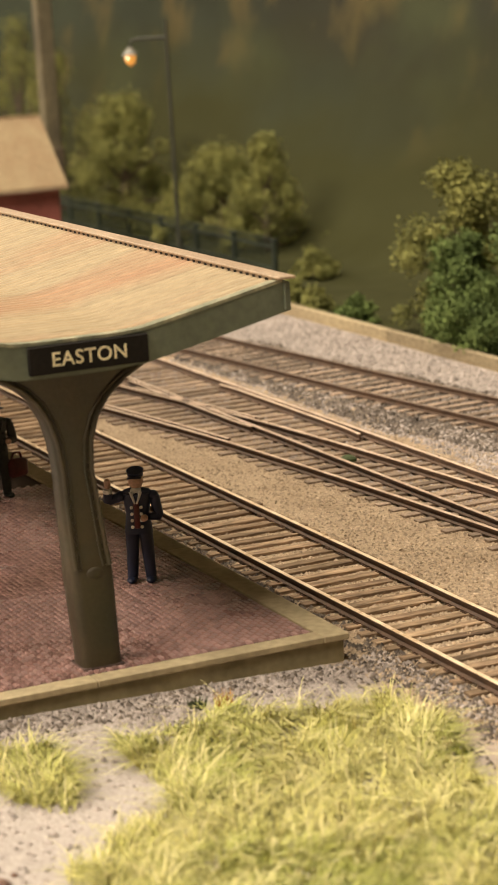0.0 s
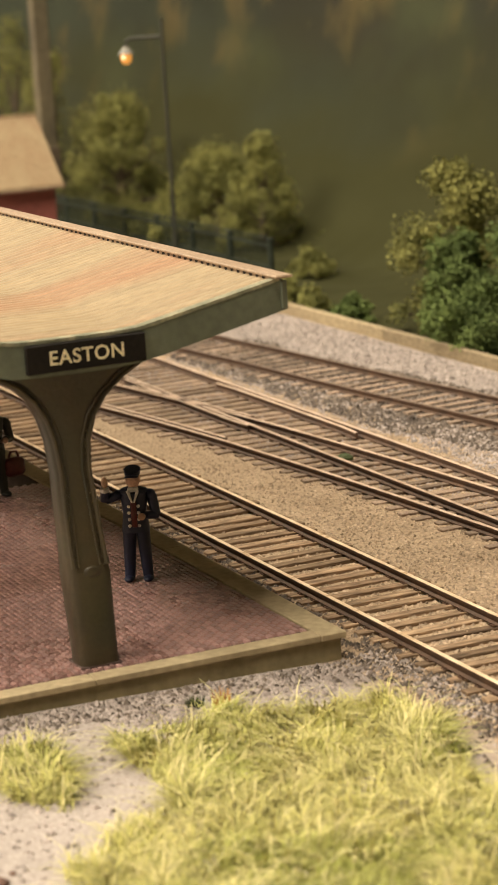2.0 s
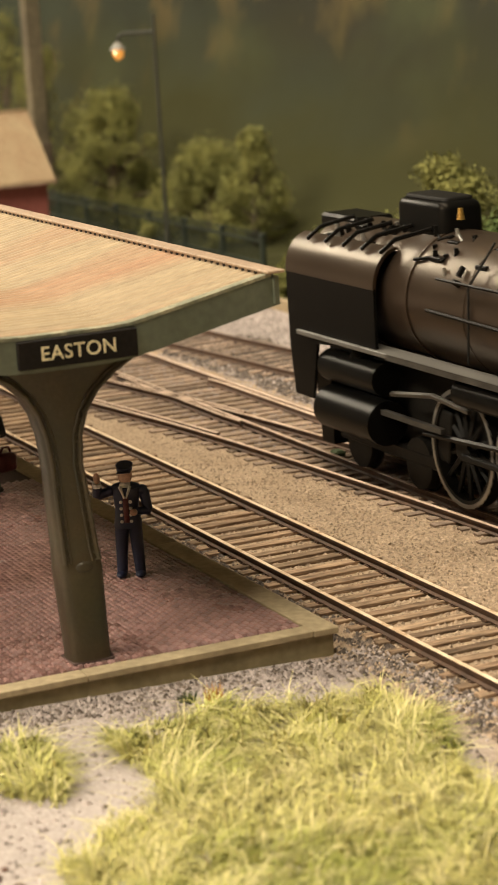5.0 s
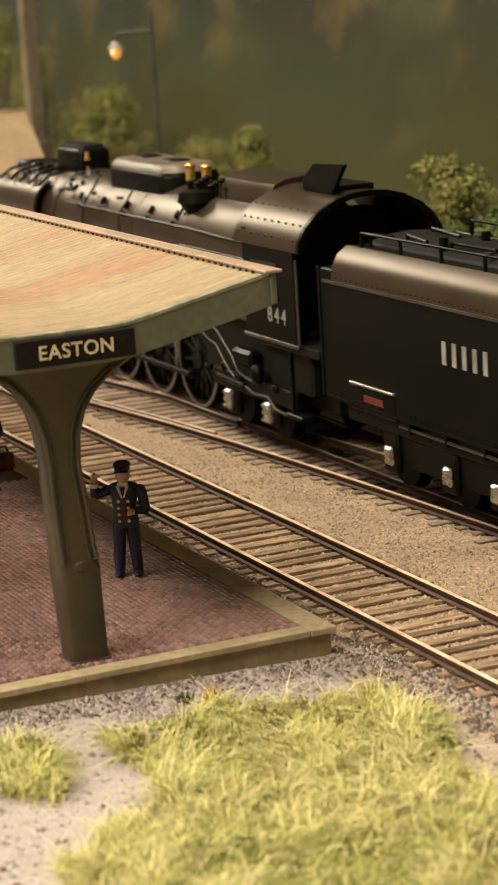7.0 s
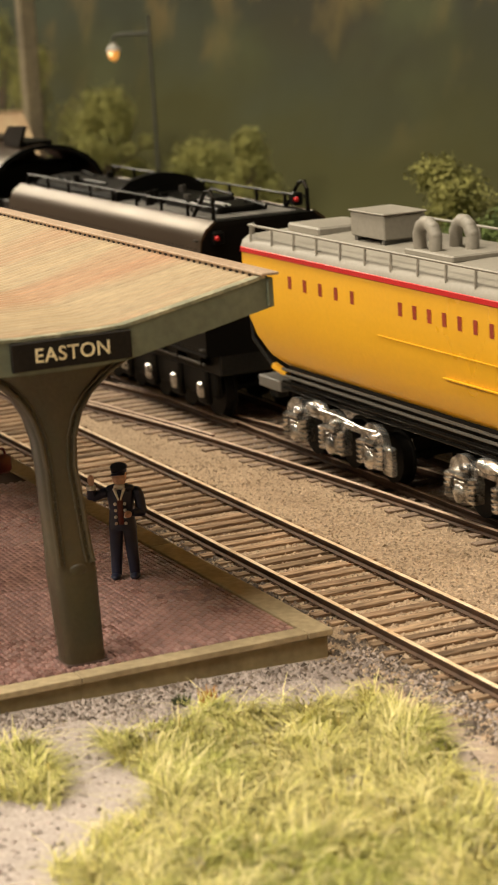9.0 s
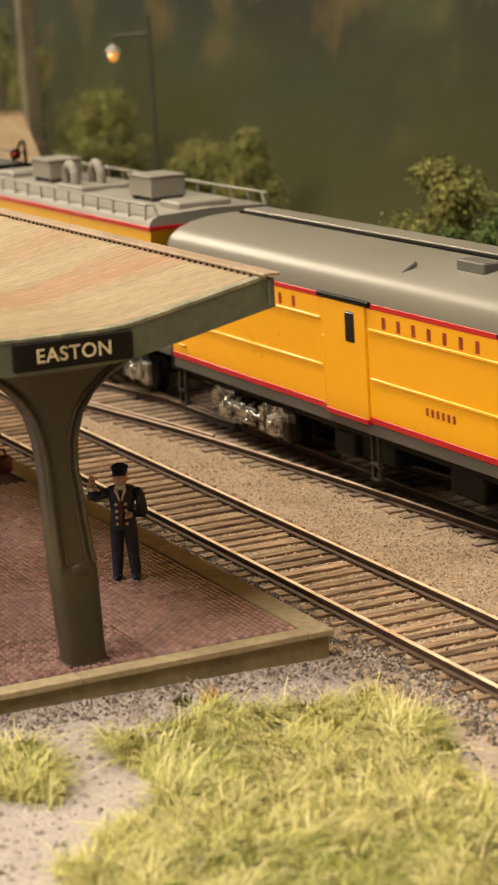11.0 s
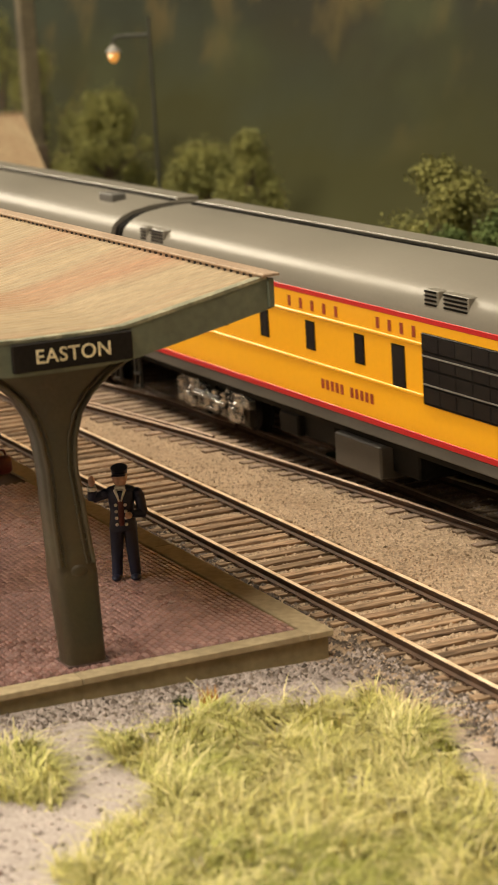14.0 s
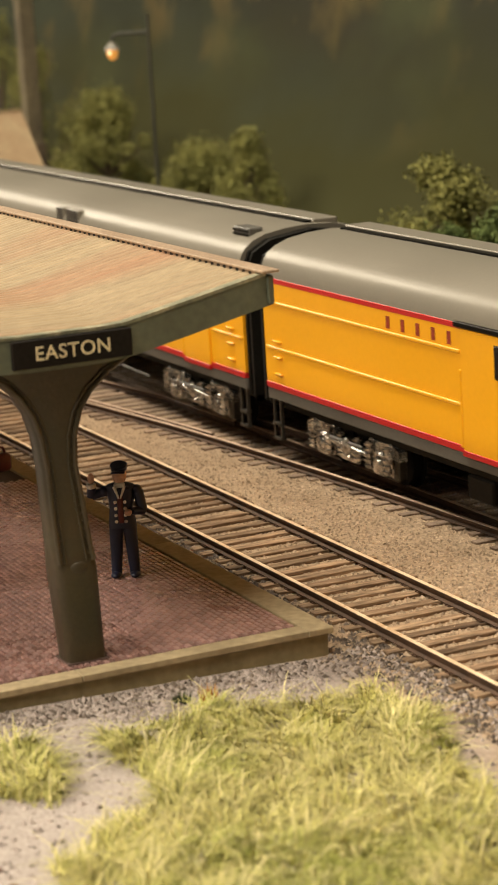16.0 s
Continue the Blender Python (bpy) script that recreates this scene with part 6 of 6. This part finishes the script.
        part("cab_skirt", box(B(), x(-628), x(-601), min(s * 15.4, s * 16.8), max(s * 15.4, s * 16.8), 24.0, 24.8, 0.1), "steel", t, "pale grey cab footplate edge")
        part("hand_pipe", pipe(B(), [(x(-601), s * 16.4, 24.6), (x(-601), s * 16.4, 43)], 0.35), "steel", t)
    roof = [(-17.2, 44.6), (-16.8, 46.6), (-15.2, 49.6), (-12.2, 52.4), (-8, 54.6), (-4, 55.7), (0, 56.0), (4, 55.7), (8, 54.6), (12.2, 52.4), (15.2, 49.6), (16.8, 46.6), (17.2, 44.6)]
    inner = [(y * 0.94, 44.6 + (z - 44.6) * 0.92) for y, z in roof]
    part("cab_roof", prism(B(), roof + inner[::-1], x(-630), x(-598)), "boiler", t, "riveted graphite arched cab roof", smooth=30)
    part("roof_rim", prism(B(), [(y * 1.015, z + 0.25) for y, z in roof] + inner[::-1], x(-598.8), x(-597.6)), "black", t, smooth=30)
    bm = B()
    for u in np.arange(-628, -600, 3.4):
        for y, z in ((-16.75, 47.1), (-15.0, 50.1), (-12.0, 52.6)):
            ball(bm, (x(float(u)), y, z - 0.05), 0.26, u=8, v=5)
    part("rivets", bm, "boiler", t, smooth=0)
    hood = part("roof_vent", box(B(), x(-618), x(-604), -5.5, 4.5, 55.4, 57.0, 0.2), "black", t)
    prism_y(bm := B(), [(x(-618), 57), (x(-602), 56.6), (x(-597), 62.0), (x(-611), 61.4)], -6.2, -5.2)
    part("open_hatch", bm, "black", t, "raised black roof hatch")
    part("cab_floor", box(B(), x(-627), x(-594), -15.6, 15.6, 22.6, 24.6, 0.2), "black_matt", t)
    part("backhead", box(B(), x(-626), x(-612), -13, 13, 24, 50, 0.5), "black_matt", t)
    for s in (-1, 1):
        lettering("cab_number", "844", 4.8, "silver", t, (x(-610.9), s * 16.68, 30.0), (90, 0, 0) if s < 0 else (90, 0, 180), "silver-white cab number", 1.4, 0.02)
    # frames, drivers, trucks
    part("main_frame", box(B(), x(-804), x(-604), -6.6, 6.6, 8, 26.5, 0.4), "black_matt", t)
    part("ash_pan", box(B(), x(-662), x(-606), -11.5, 11.5, 12, 26.5, 0.6), "black_matt", t)
    for u in (-670.5, -694.5, -718.5, -742.5):
        spoked_driver(t, x(u), R)
    for s in (-1, 1):
        rd = part("side_rod", box(B(), x(-743.5), x(-669.5), s * 11.9 - 0.5, s * 11.9 + 0.5, -0.7, 0.7, 0.3), "black_matt", t, "blackened steel coupling rod")
        RODS.append((rd, R, R * 0.36))
        part("main_rod_cover", pipe(B(), [(x(-752), s * 12.8, 13.4), (x(-720), s * 12.8, 15.2)], 0.6), "black", t)
    for u in (-785.6, -760.5):
        wheel_pair(t, x(u), 5.4)
    part("pilot_truck", box(B(), x(-794), x(-752), -10, 10, 5, 8, 0.5), "black_matt", t)
    for u in (-645.7, -625.0):
        wheel_pair(t, x(u), 6.0)
        for s in (-1, 1):
            box(bm := B(), x(u) - 1.5, x(u) + 1.5, s * 13.3 - 0.8, s * 13.3 + 0.8, 4.0, 8.6, 0.45)
            for dz in (4.6, 6.2, 7.8):
                ball(bm, (x(u) - 1.5, s * 13.9, dz), 0.5, u=8, v=6)
            part("axle_box", bm, "axle_silver", t, "silver axle box cover")
            part("pedestal", box(B(), x(u) - 3.4, x(u) + 3.4, s * 12.0 - 0.9, s * 12.0 + 0.9, 3.0, 11.6, 0.5), "black_matt", t)
    for s in (-1, 1):
        part("trailing_frame", box(B(), x(-656), x(-612), s * 12 - 0.8, s * 12 + 0.8, 8.4, 12.6, 0.4), "black_matt", t)
        bm = B()
        pipe(bm, [(x(-684), s * 15.6, 25.4), (x(-682), s * 15.6, 24.2), (x(-660), s * 15.7, 23.6), (x(-655), s * 15.8, 24.4), (x(-650), s * 15.8, 23.8), (x(-645), s * 15.8, 22.4), (x(-638), s * 15.6, 17.4), (x(-636), s * 15.5, 14.6), (x(-632), s * 15.3, 13.4), (x(-627), s * 15.1, 12.8)], 0.2, 8)
        pipe(bm, [(x(-690), s * 16.0, 36.2), (x(-660), s * 16.0, 36.0), (x(-658), s * 16.0, 35.2), (x(-628), s * 16.2, 35.0)], 0.16)
        pipe(bm, [(x(-680), s * 15.8, 23.0), (x(-654), s * 16.0, 21.6), (x(-650), s * 16.0, 20.0), (x(-646), s * 16.0, 19.4), (x(-640), s * 15.9, 14.6), (x(-637), s * 15.8, 12.8)], 0.17, 8)
        pipe(bm, [(x(-632), s * 15.4, 11.4), (x(-628), s * 15.4, 10.4), (x(-621), s * 15.4, 10.8), (x(-617), s * 15.4, 8.6), (x(-611), s * 15.4, 8.2)], 0.3, 8)
        part("injector_pipe", bm, "steel", t, "dull bare injector pipes")
        ij = B()
        box(ij, x(-640), x(-630), s * 13.4 - 1.6, s * 13.4 + 1.6, 15.4, 19.4, 0.8)
        ball(ij, (x(-628), s * 14.2, 14.6), 2.2, 1.6, 2.4)
        rod(ij, (x(-648), s * 14.6, 11.8), (x(-634), s * 14.6, 11.2), 0.9, 0.7, 10)
        for k in range(5):
            ball(ij, (x(-655 + k * 9), s * 14.2, 12.6 + (k % 2) * 1.4), 1.3, 0.9, 1.1, 8, 6)
        part("injector", ij, "black", t)
        part("cab_steps", box(B(), x(-611), x(-603), min(s * 13, s * 15.8), max(s * 13, s * 15.8), 8, 9, 0.2), "black", t)
        part("cab_steps", box(B(), x(-609), x(-608), min(s * 14.6, s * 15.4), max(s * 14.6, s * 15.4), 8.5, 24), "black", t)
    prism_y(bm := B(), [(x(-802.5), 3.0), (x(-797), 3.0), (x(-797), 20), (x(-803.5), 20)], -10, 10)
    part("pilot", bm, "black", t, "black pilot")
    part("pilot_deck", box(B(), x(-804.8), x(-792), -14.5, 14.5, 19.6, 21.0, 0.3), "black", t)
    rod(bm := B(), (x(-808.5), 0, 46), (x(-804), 0, 46), 3.0, 3.4, 18)
    hl = part("headlight", bm, "black", t)
    rod(bm := B(), (x(-808.9), 0, 46), (x(-808.4), 0, 46), 2.4, 2.4, 18)
    part("lens", bm, "axle_silver", hl, "silver headlight lens")
    rod(bm := B(), (x(-805.6), 0, 37.4), (x(-804.4), 0, 37.4), 8.4, 9.6, 32)
    door_ = part("smokebox_door", bm, "black", t, "round black smokebox door")
    for z in (33.6, 41.2):
        part("hinge_strap", box(B(), x(-806.2), x(-805.4), -8.6, 4.0, z - 0.5, z + 0.5, 0.15), "steel", door_)
    for y in (-12, -9, -6, -3, 3, 6, 9, 12):
        part("pilot_bar", pipe(B(), [(x(-804.0), y * 0.8, 18.6), (x(-804.6), y * 0.7, 3.4)], 0.5), "black", t)
    part("pilot_beam", box(B(), x(-804.8), x(-802.6), -13.4, 13.4, 17.4, 20.4, 0.4), "black", t)
    part("coupler", box(B(), x(-808), x(-803), -1.4, 1.4, 6.4, 9.4, 0.5), "black_matt", t)


locomotive()

# ---- the paving bricks: nearest ones singly, the rest joined ----
singles, rest = [], []
for s in brick_spots():
    (singles if s[0] > -19.2 and len(singles) < 300 and -66 < s[1] < -38 else rest).append(s)
rb_ = random.Random(21)
for px, py in singles:
    o = new("brick", BRICK)
    o.parent = platform
    o.location = mm((px, py, PT - 0.18 + rb_.uniform(-0.05, 0.05)))
bv, bf = [], []
lx, ly = 1.8 / 2, 0.9 / 2
for px, py in rest:
    k = len(bv)
    zt = PT + 0.07 + rb_.uniform(-0.05, 0.05)
    bv += [(px - lx, py - ly, PT - 0.4), (px + lx, py - ly, PT - 0.4), (px + lx, py + ly, PT - 0.4), (px - lx, py + ly, PT - 0.4), (px - lx * 0.80, py - ly * 0.70, zt), (px + lx * 0.80, py - ly * 0.70, zt), (px + lx * 0.80, py + ly * 0.70, zt), (px - lx * 0.80, py + ly * 0.70, zt)]
    bf += [(k + 4, k + 5, k + 6, k + 7), (k, k + 1, k + 5, k + 4), (k + 1, k + 2, k + 6, k + 5), (k + 2, k + 3, k + 7, k + 6), (k + 3, k, k + 4, k + 7)]
M["brick_joined"] = island_varied(M["brick"].copy(), 0.75, 1.25)
pave = new("paving", fast_mesh("paving", bv, bf, "brick_joined"))
pave.parent = platform
tagged(pave, "small red-purple paving bricks", "", "", "stuff")


def motions():
    for t, u in ROLLING:
        walk(t, [(s, pose(*mm((u - SPEED * (s - 12), MAIN_Y, 0)))) for s in range(0, 17)])
    steps = [i / 5 for i in range(81)]
    for o, r in SPINNING:
        c = Vector(o.location)
        turns = steps if r > 10 else [i / 15 for i in range(241)]
        walk(o, [(s, Matrix.Translation(c) @ pose(0, 0, 0, 0, -math.degrees(SPEED * s / r), 0)) for s in turns])
    for o, r, crank in RODS:
        rows = []
        for s in steps:
            a = SPEED * s / r
            rows.append((s, pose(*mm((-math.sin(a) * crank, 0, r + math.cos(a) * crank)))))
        walk(o, rows)


motions()
